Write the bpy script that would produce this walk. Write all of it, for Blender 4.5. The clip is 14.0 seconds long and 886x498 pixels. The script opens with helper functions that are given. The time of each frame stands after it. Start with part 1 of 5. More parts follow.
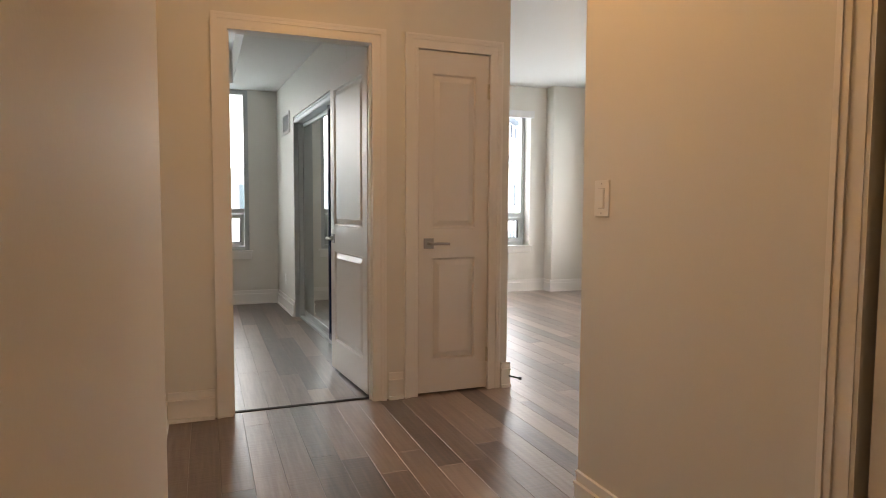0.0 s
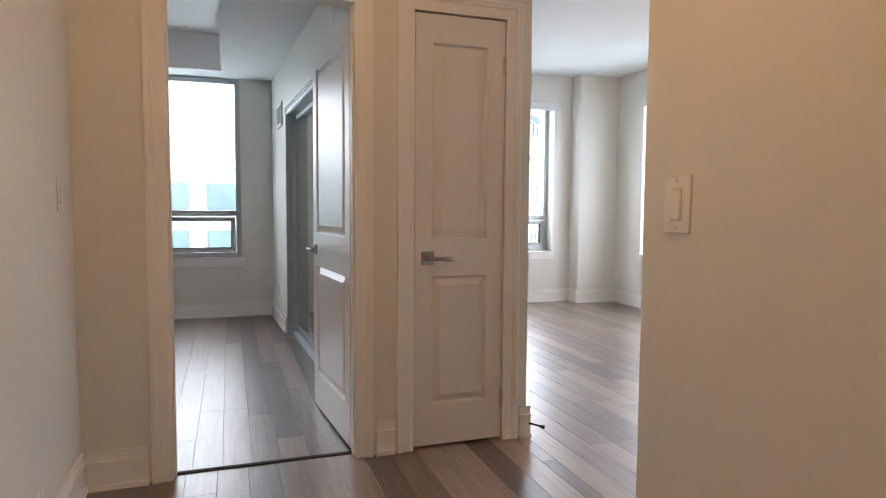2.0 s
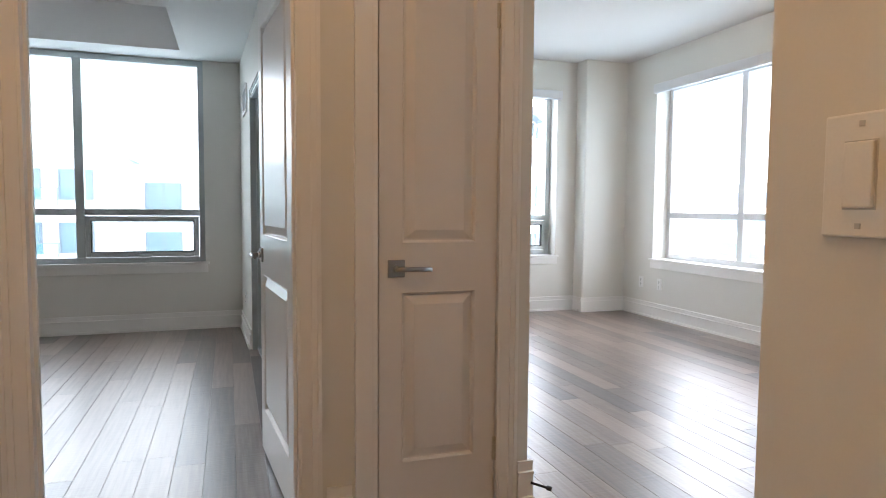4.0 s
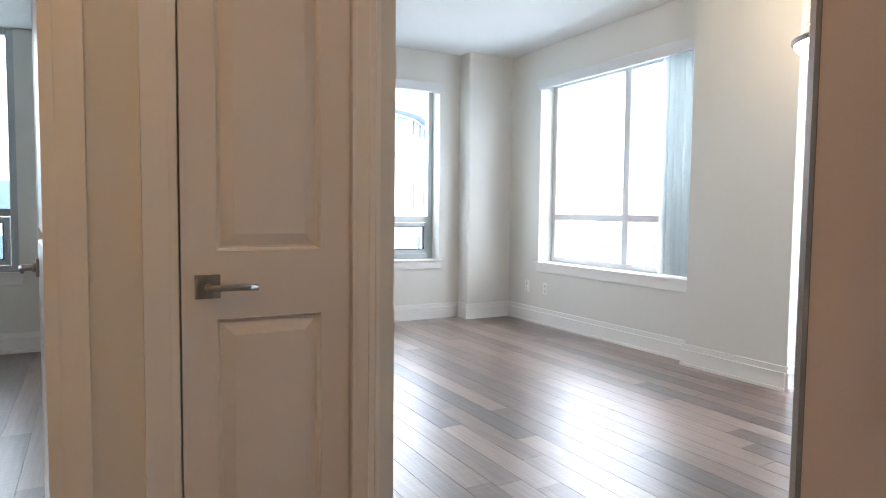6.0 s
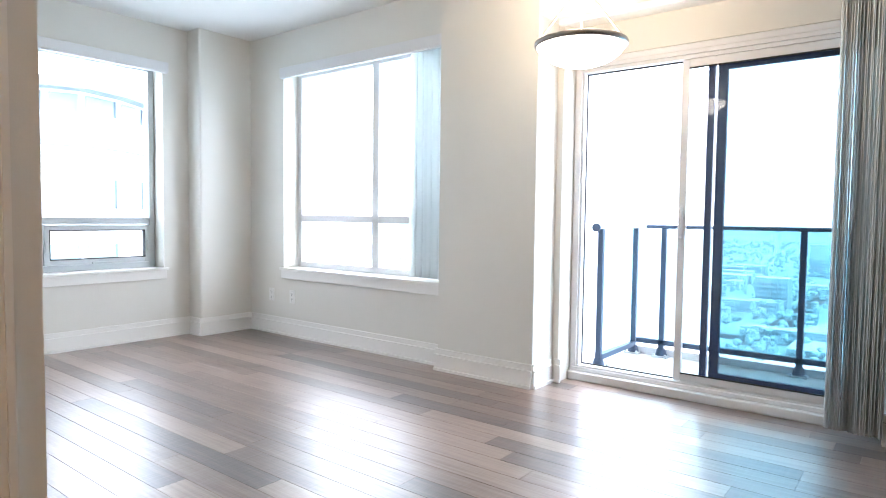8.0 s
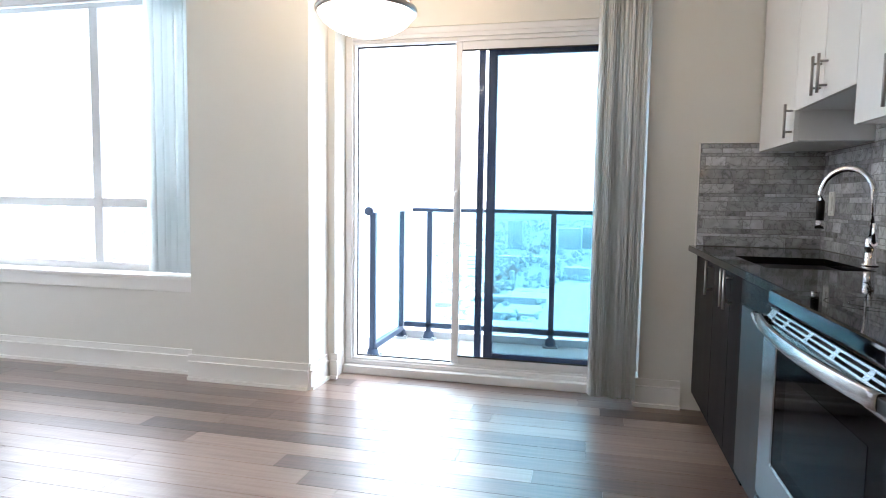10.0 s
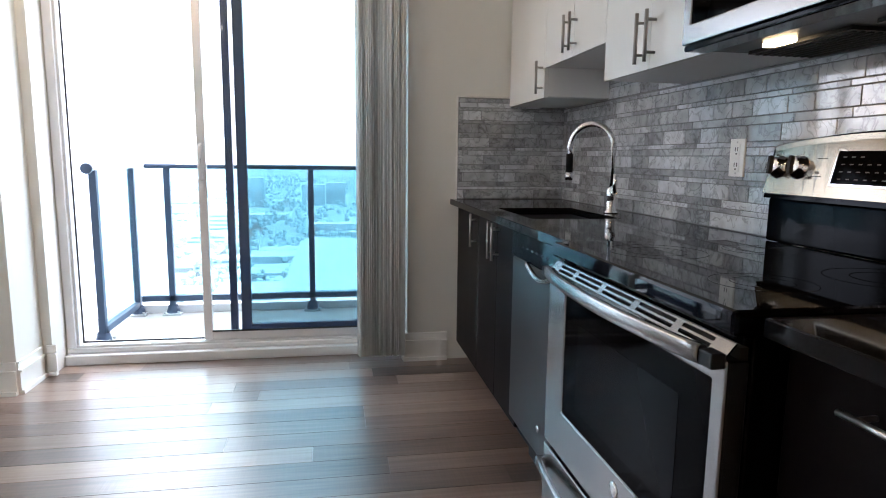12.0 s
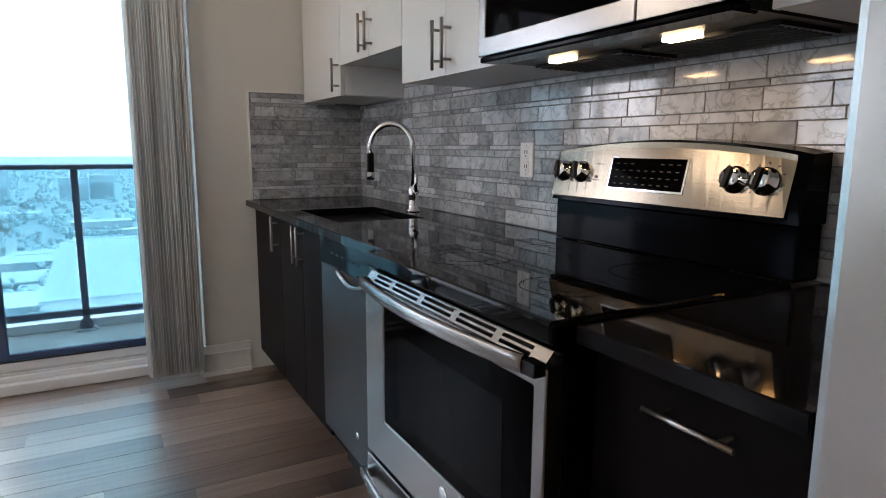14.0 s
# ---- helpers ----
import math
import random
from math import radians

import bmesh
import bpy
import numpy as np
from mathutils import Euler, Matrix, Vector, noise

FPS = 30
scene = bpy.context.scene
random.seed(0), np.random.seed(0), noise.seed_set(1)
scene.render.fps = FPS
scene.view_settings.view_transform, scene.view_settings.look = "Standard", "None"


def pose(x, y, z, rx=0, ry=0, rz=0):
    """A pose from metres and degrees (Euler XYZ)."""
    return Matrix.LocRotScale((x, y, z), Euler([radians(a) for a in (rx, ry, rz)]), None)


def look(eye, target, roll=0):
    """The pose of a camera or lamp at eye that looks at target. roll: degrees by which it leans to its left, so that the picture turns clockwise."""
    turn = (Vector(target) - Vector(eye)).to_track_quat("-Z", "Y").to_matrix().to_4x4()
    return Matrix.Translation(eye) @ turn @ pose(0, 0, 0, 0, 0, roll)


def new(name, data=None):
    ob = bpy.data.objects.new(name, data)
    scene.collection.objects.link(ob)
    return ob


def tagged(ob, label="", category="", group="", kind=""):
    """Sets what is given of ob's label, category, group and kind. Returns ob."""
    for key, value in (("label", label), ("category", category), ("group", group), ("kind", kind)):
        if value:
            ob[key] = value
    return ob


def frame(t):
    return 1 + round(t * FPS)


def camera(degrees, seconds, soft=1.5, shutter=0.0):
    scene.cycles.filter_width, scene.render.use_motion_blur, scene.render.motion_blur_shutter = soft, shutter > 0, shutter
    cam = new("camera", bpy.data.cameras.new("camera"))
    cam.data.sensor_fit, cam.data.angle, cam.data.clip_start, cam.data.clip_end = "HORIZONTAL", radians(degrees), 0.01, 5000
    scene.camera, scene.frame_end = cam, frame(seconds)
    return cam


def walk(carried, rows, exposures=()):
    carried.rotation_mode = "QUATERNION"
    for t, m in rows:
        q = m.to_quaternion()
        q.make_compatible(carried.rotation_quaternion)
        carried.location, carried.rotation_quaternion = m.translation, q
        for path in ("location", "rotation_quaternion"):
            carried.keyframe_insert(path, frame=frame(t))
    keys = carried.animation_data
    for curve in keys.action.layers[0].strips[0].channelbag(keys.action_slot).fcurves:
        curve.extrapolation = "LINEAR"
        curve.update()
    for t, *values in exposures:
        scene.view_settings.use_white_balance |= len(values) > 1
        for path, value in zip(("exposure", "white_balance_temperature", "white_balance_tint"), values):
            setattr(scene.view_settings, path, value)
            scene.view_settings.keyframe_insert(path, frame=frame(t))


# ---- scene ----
cam = camera(70.9, 14.0, soft=1.0)
PATH = [
    (0, (0.226, -0.033, 1.129), (0.938, 1.832, 0.996), 0.3),
    (0.5, (0.32, 0.152, 1.137), (1.017, 2.022, 1.003), 0.3),
    (1, (0.411, 0.331, 1.152), (1.09, 2.207, 1.018), 0.3),
    (1.5, (0.497, 0.498, 1.162), (1.162, 2.379, 1.027), 0.4),
    (2, (0.584, 0.665, 1.153), (1.232, 2.552, 1.02), 0.4),
    (2.2, (0.62, 0.73, 1.148), (1.255, 2.621, 1.017), 0.3),
    (4.3, (0.955, 1.408, 1.126), (1.614, 3.292, 0.999), 0.5),
    (4.5, (0.989, 1.457, 1.128), (1.674, 3.331, 1.0), 0.5),
    (5, (1.073, 1.565, 1.131), (1.835, 3.41, 1.006), 0.5),
    (5.5, (1.151, 1.67, 1.124), (2.001, 3.477, 1.002), 0.6),
    (6, (1.216, 1.769, 1.112), (2.19, 3.514, 0.994), 0.6),
    (6.3, (1.264, 1.845, 1.112), (2.318, 3.541, 0.996), 0.7),
    (6.5, (1.29, 1.887, 1.11), (2.411, 3.54, 0.996), 0.8),
    (7, (1.352, 1.976, 1.106), (2.643, 3.498, 0.996), 0.8),
    (7.5, (1.435, 2.045, 1.108), (2.884, 3.42, 1.002), 0.7),
    (8, (1.525, 2.11, 1.11), (3.097, 3.341, 1.005), 0.7),
    (8.2, (1.552, 2.143, 1.11), (3.172, 3.31, 1.006), 0.7),
    (10.3, (1.731, 2.554, 1.134), (3.697, 2.876, 0.955), 0.9),
    (10.5, (1.749, 2.57, 1.134), (3.726, 2.798, 0.941), 0.9),
    (11, (1.797, 2.597, 1.128), (3.783, 2.614, 0.9), 0.8),
    (11.5, (1.857, 2.611, 1.121), (3.832, 2.438, 0.86), 0.8),
    (12, (1.919, 2.626, 1.125), (3.868, 2.284, 0.836), 0.7),
    (12.5, (1.953, 2.636, 1.136), (3.868, 2.144, 0.832), 0.6),
    (13, (1.965, 2.649, 1.142), (3.821, 1.97, 0.829), 0.6),
    (13.5, (1.969, 2.66, 1.15), (3.754, 1.816, 0.829), 0.5),
    (14, (1.974, 2.655, 1.177), (3.703, 1.703, 0.855), 0.3),
]

EXPOSURES = [(0.0, 1.34, 7150, 19), (1.0, 1.37, 6500, 19), (2.2, 1.44, 6300, 18), (4.3, 1.42, 6150, 16), (6.0, 1.45, 6000, 15), (6.5, 1.53, 5970, 15), (7.5, 1.62, 5950, 15), (10.3, 1.57, 6020, 16), (12.0, 1.26, 6120, 16), (14.0, 1.05, 6270, 17)]
walk(cam, [(t, look(eye, target, roll)) for t, eye, target, roll in PATH], EXPOSURES)

# ---- light ----
SUN_ELEV, SUN_ROT = radians(48), radians(120)
world = bpy.data.worlds.new("sky")
scene.world = world
world.use_nodes = True
wn = world.node_tree.nodes
sky = wn.new("ShaderNodeTexSky")
sky.sky_type, sky.sun_disc = "NISHITA", False
sky.sun_elevation, sky.sun_rotation = SUN_ELEV, SUN_ROT
sky.air_density, sky.dust_density, sky.ozone_density = 1.0, 4.0, 1.0
wn["Background"].inputs["Strength"].default_value = 0.15
haze = wn.new("ShaderNodeMix")
haze.data_type = "RGBA"
haze.inputs["Factor"].default_value = 0.8
haze.inputs["B"].default_value = (27.0, 28.0, 29.5, 1)
world.node_tree.links.new(sky.outputs["Color"], haze.inputs["A"])
world.node_tree.links.new(haze.outputs["Result"], wn["Background"].inputs["Color"])


def lamp(name, kind, m, energy, colour, **settings):
    data = bpy.data.lights.new(name, kind)
    data.energy, data.color = energy, colour
    for key, value in settings.items():
        if key == "angle":
            data.angle = value
        elif key == "radius":
            data.shadow_soft_size = value
        elif key == "size":
            data.shape, data.size, data.size_y = "RECTANGLE", value[0], value[1]
    ob = new(name, data)
    ob.matrix_world = m
    return ob


lamp("sun", "SUN", look((0, 0, 0), (0.45, 0.35, -1.0)), 1.0, (1.0, 0.96, 0.9), angle=radians(14))
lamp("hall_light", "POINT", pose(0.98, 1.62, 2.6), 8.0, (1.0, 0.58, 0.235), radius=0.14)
lamp("pendant_light", "POINT", pose(4.52, 3.57, 2.08), 6.0, (1.0, 0.74, 0.45), radius=0.1)
lamp("cooktop_light_a", "AREA", pose(3.235, 1.632, 1.385), 0.25, (1.0, 0.6, 0.25), size=(0.09, 0.05))
lamp("cooktop_light_b", "AREA", pose(2.87, 1.632, 1.385), 0.25, (1.0, 0.6, 0.25), size=(0.09, 0.05))


# ---- materials ----
def mat(name, colour, rough=0.5, metal=0.0, vary=0.06, scale=6.0, fine=0.03, bump=0.0, bump_scale=300.0, stretch=(1, 1, 1), tint=0.0, coat=0.0, glow=0.0, shine=0.5, pass_light=0.0):
    """A plain surface with variation at two scales, fine relief, and a tint of its own per object."""
    m = bpy.data.materials.new(name)
    m.use_nodes = True
    nt = m.node_tree
    n, link = nt.nodes, nt.links.new
    b = n["Principled BSDF"]
    b.inputs["Roughness"].default_value, b.inputs["Metallic"].default_value = rough, metal
    b.inputs["Coat Weight"].default_value, b.inputs["Specular IOR Level"].default_value = coat, shine
    co = n.new("ShaderNodeTexCoord")
    mp = n.new("ShaderNodeMapping")
    mp.inputs["Scale"].default_value = stretch
    link(co.outputs["Object"], mp.inputs["Vector"])
    big, small = n.new("ShaderNodeTexNoise"), n.new("ShaderNodeTexNoise")
    big.inputs["Scale"].default_value, big.inputs["Detail"].default_value = scale, 4
    small.inputs["Scale"].default_value, small.inputs["Detail"].default_value = bump_scale, 3
    link(mp.outputs["Vector"], big.inputs["Vector"]), link(mp.outputs["Vector"], small.inputs["Vector"])
    add = n.new("ShaderNodeMath")
    add.operation = "MULTIPLY_ADD"
    link(big.outputs["Fac"], add.inputs[0])
    add.inputs[1].default_value, add.inputs[2].default_value = 2 * vary, 1.0 - vary
    add2 = n.new("ShaderNodeMath")
    add2.operation = "MULTIPLY_ADD"
    link(small.outputs["Fac"], add2.inputs[0])
    add2.inputs[1].default_value = 2 * fine
    link(add.outputs[0], add2.inputs[2])
    last = add2
    if tint:
        info = n.new("ShaderNodeObjectInfo")
        add3 = n.new("ShaderNodeMath")
        add3.operation = "MULTIPLY_ADD"
        link(info.outputs["Random"], add3.inputs[0])
        add3.inputs[1].default_value = 2 * tint
        link(add2.outputs[0], add3.inputs[2])
        last = add3
    mix = n.new("ShaderNodeVectorMath")
    mix.operation = "SCALE"
    mix.inputs[0].default_value = colour
    link(last.outputs[0], mix.inputs["Scale"])
    link(mix.outputs[0], b.inputs["Base Color"])
    r = n.new("ShaderNodeMath")
    r.operation = "MULTIPLY_ADD"
    link(big.outputs["Fac"], r.inputs[0])
    r.inputs[1].default_value, r.inputs[2].default_value = 0.16 * rough, 0.92 * rough
    link(r.outputs[0], b.inputs["Roughness"])
    if bump:
        bp = n.new("ShaderNodeBump")
        bp.inputs["Strength"].default_value, bp.inputs["Distance"].default_value = bump, 0.002
        link(small.outputs["Fac"], bp.inputs["Height"])
        link(bp.outputs["Normal"], b.inputs["Normal"])
    if pass_light:
        tr, mx = n.new("ShaderNodeBsdfTranslucent"), n.new("ShaderNodeMixShader")
        link(mix.outputs[0], tr.inputs["Color"])
        mx.inputs["Fac"].default_value = pass_light
        link(b.outputs[0], mx.inputs[1]), link(tr.outputs[0], mx.inputs[2])
        link(mx.outputs[0], n["Material Output"].inputs["Surface"])
    if glow:
        b.inputs["Emission Color"].default_value = (*colour, 1)
        b.inputs["Emission Strength"].default_value = glow
    return m


def wood_floor():
    """Grey-brown oak boards with long grain, per-board tone and sawn marks across the board."""
    m = bpy.data.materials.new("oak_board")
    m.use_nodes = True
    nt = m.node_tree
    n, link = nt.nodes, nt.links.new
    b = n["Principled BSDF"]
    co, info = n.new("ShaderNodeTexCoord"), n.new("ShaderNodeObjectInfo")
    shift = n.new("ShaderNodeVectorMath")
    shift.operation = "MULTIPLY_ADD"
    link(info.outputs["Random"], shift.inputs[0])
    shift.inputs[1].default_value = (37.0, 53.0, 11.0)
    link(co.outputs["Object"], shift.inputs[2])

    def noise_at(stretch, scale, detail):
        mp, t = n.new("ShaderNodeMapping"), n.new("ShaderNodeTexNoise")
        mp.inputs["Scale"].default_value = stretch
        t.inputs["Scale"].default_value, t.inputs["Detail"].default_value = scale, detail
        link(shift.outputs[0], mp.inputs["Vector"]), link(mp.outputs["Vector"], t.inputs["Vector"])
        return t.outputs["Fac"]

    grain = noise_at((1, 0.05, 1), 60, 6)
    blotch = noise_at((1, 0.35, 1), 7, 3)
    saw = noise_at((0.06, 1, 1), 75, 3)
    total = n.new("ShaderNodeMath")
    total.operation = "MULTIPLY_ADD"
    link(grain, total.inputs[0])
    total.inputs[1].default_value = 0.8
    part_b = n.new("ShaderNodeMath")
    part_b.operation = "MULTIPLY_ADD"
    link(blotch, part_b.inputs[0])
    part_b.inputs[1].default_value = 0.3
    link(info.outputs["Random"], part_b.inputs[2])
    half = n.new("ShaderNodeMath")
    half.operation = "MULTIPLY_ADD"
    link(part_b.outputs[0], half.inputs[0])
    half.inputs[1].default_value, half.inputs[2].default_value = 0.76, -0.335
    link(half.outputs[0], total.inputs[2])
    ramp = n.new("ShaderNodeValToRGB")
    ramp.color_ramp.elements[0].position, ramp.color_ramp.elements[0].color = 0.15, (0.042, 0.026, 0.02, 1)
    ramp.color_ramp.elements[1].position, ramp.color_ramp.elements[1].color = 0.95, (0.305, 0.222, 0.178, 1)
    mid = ramp.color_ramp.elements.new(0.5)
    mid.color = (0.146, 0.089, 0.065, 1)
    link(total.outputs[0], ramp.inputs["Fac"])
    link(ramp.outputs["Color"], b.inputs["Base Color"])
    r = n.new("ShaderNodeMath")
    r.operation = "MULTIPLY_ADD"
    link(saw, r.inputs[0])
    r.inputs[1].default_value, r.inputs[2].default_value = 0.2, 0.26
    link(r.outputs[0], b.inputs["Roughness"])
    hsum = n.new("ShaderNodeMath")
    hsum.operation = "MULTIPLY_ADD"
    link(grain, hsum.inputs[0])
    hsum.inputs[1].default_value = 0.35
    link(saw, hsum.inputs[2])
    bp = n.new("ShaderNodeBump")
    bp.inputs["Strength"].default_value, bp.inputs["Distance"].default_value = 0.45, 0.0016
    link(hsum.outputs[0], bp.inputs["Height"])
    link(bp.outputs["Normal"], b.inputs["Normal"]), link(bp.outputs["Normal"], b.inputs["Coat Normal"])
    b.inputs["Coat Weight"].default_value, b.inputs["Coat Roughness"].default_value = 1.0, 0.35
    b.inputs["Coat IOR"].default_value = 1.7
    return m


def marble():
    """Grey veined marble, each tile cut from another part of the slab."""
    m = bpy.data.materials.new("grey_marble")
    m.use_nodes = True
    nt = m.node_tree
    n, link = nt.nodes, nt.links.new
    b = n["Principled BSDF"]
    b.inputs["Roughness"].default_value, b.inputs["Specular IOR Level"].default_value = 0.07, 0.7
    co, info = n.new("ShaderNodeTexCoord"), n.new("ShaderNodeObjectInfo")
    geo = n.new("ShaderNodeNewGeometry")
    seed = n.new("ShaderNodeMath")
    seed.operation = "ADD"
    link(info.outputs["Random"], seed.inputs[0]), link(geo.outputs["Random Per Island"], seed.inputs[1])
    shift = n.new("ShaderNodeVectorMath")
    shift.operation = "MULTIPLY_ADD"
    link(seed.outputs[0], shift.inputs[0])
    shift.inputs[1].default_value = (31.0, 47.0, 19.0)
    link(co.outputs["Object"], shift.inputs[2])
    veins, cloud = n.new("ShaderNodeTexNoise"), n.new("ShaderNodeTexNoise")
    veins.inputs["Scale"].default_value, veins.inputs["Detail"].default_value, veins.inputs["Distortion"].default_value = 16, 12, 0.9
    cloud.inputs["Scale"].default_value, cloud.inputs["Detail"].default_value = 22, 9
    link(shift.outputs[0], veins.inputs["Vector"]), link(shift.outputs[0], cloud.inputs["Vector"])
    ridge = n.new("ShaderNodeMath")
    ridge.operation = "SUBTRACT"
    link(veins.outputs["Fac"], ridge.inputs[0])
    ridge.inputs[1].default_value = 0.5
    absv = n.new("ShaderNodeMath")
    absv.operation = "ABSOLUTE"
    link(ridge.outputs[0], absv.inputs[0])
    vr = n.new("ShaderNodeMapRange")
    vr.inputs["From Min"].default_value, vr.inputs["From Max"].default_value = 0.0, 0.035
    vr.inputs["To Min"].default_value, vr.inputs["To Max"].default_value = 0.6, 1.0
    link(absv.outputs[0], vr.inputs["Value"])
    tone = n.new("ShaderNodeMath")
    tone.operation = "MULTIPLY_ADD"
    link(cloud.outputs["Fac"], tone.inputs[0])
    tone.inputs[1].default_value, tone.inputs[2].default_value = 0.8, 0.1
    fr = n.new("ShaderNodeMath")
    fr.operation = "FRACT"
    link(seed.outputs[0], fr.inputs[0])
    pick = n.new("ShaderNodeMath")
    pick.operation = "MULTIPLY_ADD"
    link(fr.outputs[0], pick.inputs[0])
    pick.inputs[1].default_value = 0.62
    link(tone.outputs[0], pick.inputs[2])
    mul = n.new("ShaderNodeMath")
    mul.operation = "MULTIPLY"
    link(pick.outputs[0], mul.inputs[0]), link(vr.outputs[0], mul.inputs[1])
    col = n.new("ShaderNodeVectorMath")
    col.operation = "SCALE"
    col.inputs[0].default_value = (0.59, 0.605, 0.635)
    link(mul.outputs[0], col.inputs["Scale"])
    link(col.outputs[0], b.inputs["Base Color"])
    return m


def glass(name, colour, gloss=1.0):
    """Thin flat glass: clear or tinted, with its mirror gloss."""
    m = bpy.data.materials.new(name)
    m.use_nodes = True
    nt = m.node_tree
    n, link = nt.nodes, nt.links.new
    n.remove(n["Principled BSDF"])
    tr, gl, fr, mx = n.new("ShaderNodeBsdfTransparent"), n.new("ShaderNodeBsdfGlossy"), n.new("ShaderNodeLayerWeight"), n.new("ShaderNodeMixShader")
    tr.inputs["Color"].default_value = (*colour, 1)
    gl.inputs["Roughness"].default_value = 0.01
    fr.inputs["Blend"].default_value = 0.5
    power, fac = n.new("ShaderNodeMath"), n.new("ShaderNodeMath")
    power.operation, fac.operation = "POWER", "MULTIPLY_ADD"
    link(fr.outputs["Facing"], power.inputs[0])
    power.inputs[1].default_value = 5.0
    link(power.outputs[0], fac.inputs[0])
    fac.inputs[1].default_value, fac.inputs[2].default_value = 0.9, 0.035
    link(fac.outputs[0], mx.inputs["Fac"]), link(tr.outputs[0], mx.inputs[1]), link(gl.outputs[0], mx.inputs[2])
    link(mx.outputs[0], n["Material Output"].inputs["Surface"])
    return m


def mirror():
    m = bpy.data.materials.new("mirror")
    m.use_nodes = True
    b = m.node_tree.nodes["Principled BSDF"]
    b.inputs["Base Color"].default_value, b.inputs["Metallic"].default_value, b.inputs["Roughness"].default_value = (0.82, 0.85, 0.84, 1), 1, 0.015
    return m


PAINT = mat("wall_paint", (0.74, 0.725, 0.675), 0.42, vary=0.02, scale=1.3, fine=0.015, bump=0.12, bump_scale=260)
CEIL = mat("ceiling_paint", (0.8, 0.8, 0.79), 0.8, vary=0.02, scale=1.5, fine=0.02, bump=0.15, bump_scale=180)
TRIM = mat("trim_paint", (0.85, 0.835, 0.805), 0.32, vary=0.02, scale=3, fine=0.01, bump=0.04, bump_scale=90)
DOOR = mat("door_paint", (0.77, 0.735, 0.7), 0.3, vary=0.02, scale=3, fine=0.01, bump=0.06, bump_scale=120)
OAK = wood_floor()
SUBFLOOR = mat("subfloor", (0.03, 0.024, 0.02), 0.8)
MARBLE = marble()
GROUT = mat("grout", (0.2, 0.2, 0.205), 0.85, vary=0.08, scale=30, bump=0.2)
STEEL = mat("brushed_steel", (0.27, 0.265, 0.265), 0.24, 1.0, vary=0.04, scale=4, fine=0.05, bump=0.05, bump_scale=220, stretch=(0.03, 1, 1))
STEEL_V = mat("fridge_steel", (0.47, 0.46, 0.45), 0.26, 1.0, vary=0.04, scale=4, fine=0.05, bump=0.05, bump_scale=220, stretch=(1, 1, 0.03))
# Brown tint puts the cooktop lamps' warm light into the fascia's colour.
LAMP_TINTED_STEEL = mat("lamp_tinted_fascia_steel", (0.21, 0.175, 0.135), 0.16, 1.0, vary=0.05, scale=4, fine=0.06, bump=0.05, bump_scale=220, stretch=(0.03, 1, 1))
COOKGLASS = mat("black_cooktop_glass", (0.0015, 0.0018, 0.0026), 0.03, vary=0.05, scale=4, fine=0.0, shine=0.09)
RING = mat("burner_print", (0.0025, 0.0026, 0.0034), 0.035, shine=0.09)
RAILMETAL = mat("balcony_rail_metal", (0.045, 0.07, 0.115), 0.45, vary=0.05, scale=5, shine=0.3)
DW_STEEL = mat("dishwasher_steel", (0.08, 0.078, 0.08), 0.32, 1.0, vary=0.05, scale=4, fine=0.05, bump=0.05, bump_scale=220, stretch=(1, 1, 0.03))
FRIDGE_SIDE = mat("fridge_side_paint", (0.5, 0.43, 0.4), 0.38, 0.0, vary=0.05, scale=5, bump=0.1, bump_scale=400)
CHROME = mat("chrome", (0.8, 0.8, 0.82), 0.07, 1.0, vary=0.01, fine=0.0)
NICKEL = mat("brushed_nickel", (0.36, 0.34, 0.32), 0.3, 1.0, vary=0.05, scale=20, fine=0.03)
ALU = mat("aluminium_frame", (0.5, 0.54, 0.55), 0.38, 0.35, vary=0.03, scale=6, fine=0.02)
VINYL = mat("white_frame", (0.76, 0.76, 0.77), 0.35, vary=0.02, scale=5, fine=0.01)
NAVY = mat("dark_frame", (0.018, 0.032, 0.08), 0.45, vary=0.05, scale=5, shine=0.2)
BLACK = mat("black_enamel", (0.0015, 0.002, 0.0032), 0.08, vary=0.05, scale=4, fine=0.0, shine=0.065)
BLACKP = mat("black_plastic", (0.008, 0.008, 0.009), 0.35, shine=0.15, vary=0.06, scale=10, bump=0.1, bump_scale=500)
RUBBER = mat("black_gasket", (0.012, 0.012, 0.012), 0.7)
GRANITE = mat("black_granite", (0.006, 0.006, 0.007), 0.05, shine=0.17, vary=0.3, scale=90, fine=0.35, bump_scale=420)
ESPRESSO = mat("espresso_veneer", (0.0072, 0.0058, 0.0064), 0.36, shine=0.04, vary=0.12, scale=8, fine=0.1, bump=0.08, bump_scale=120, stretch=(1, 1, 0.06))
WHITECAB = mat("white_cabinet_laminate", (0.8, 0.79, 0.77), 0.26, vary=0.015, scale=2, fine=0.01)
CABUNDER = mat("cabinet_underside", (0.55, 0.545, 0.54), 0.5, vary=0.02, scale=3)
PLASTIC = mat("white_plastic", (0.82, 0.815, 0.79), 0.35, vary=0.01, scale=3)
SLOT = mat("dark_slot", (0.05, 0.05, 0.05), 0.6)
BLIND = mat("vinyl_blind", (0.8, 0.81, 0.8), 0.5, vary=0.03, scale=6, fine=0.02, tint=0.22, pass_light=0.45)
SHEER = mat("white_sheer_blind", (0.86, 0.88, 0.88), 0.6, vary=0.02, scale=6, fine=0.01, tint=0.02, pass_light=0.75)
HINGE = mat("pale_hinge", (0.62, 0.58, 0.5), 0.34, 0.5, vary=0.04, scale=20)
MIRROR = mirror()
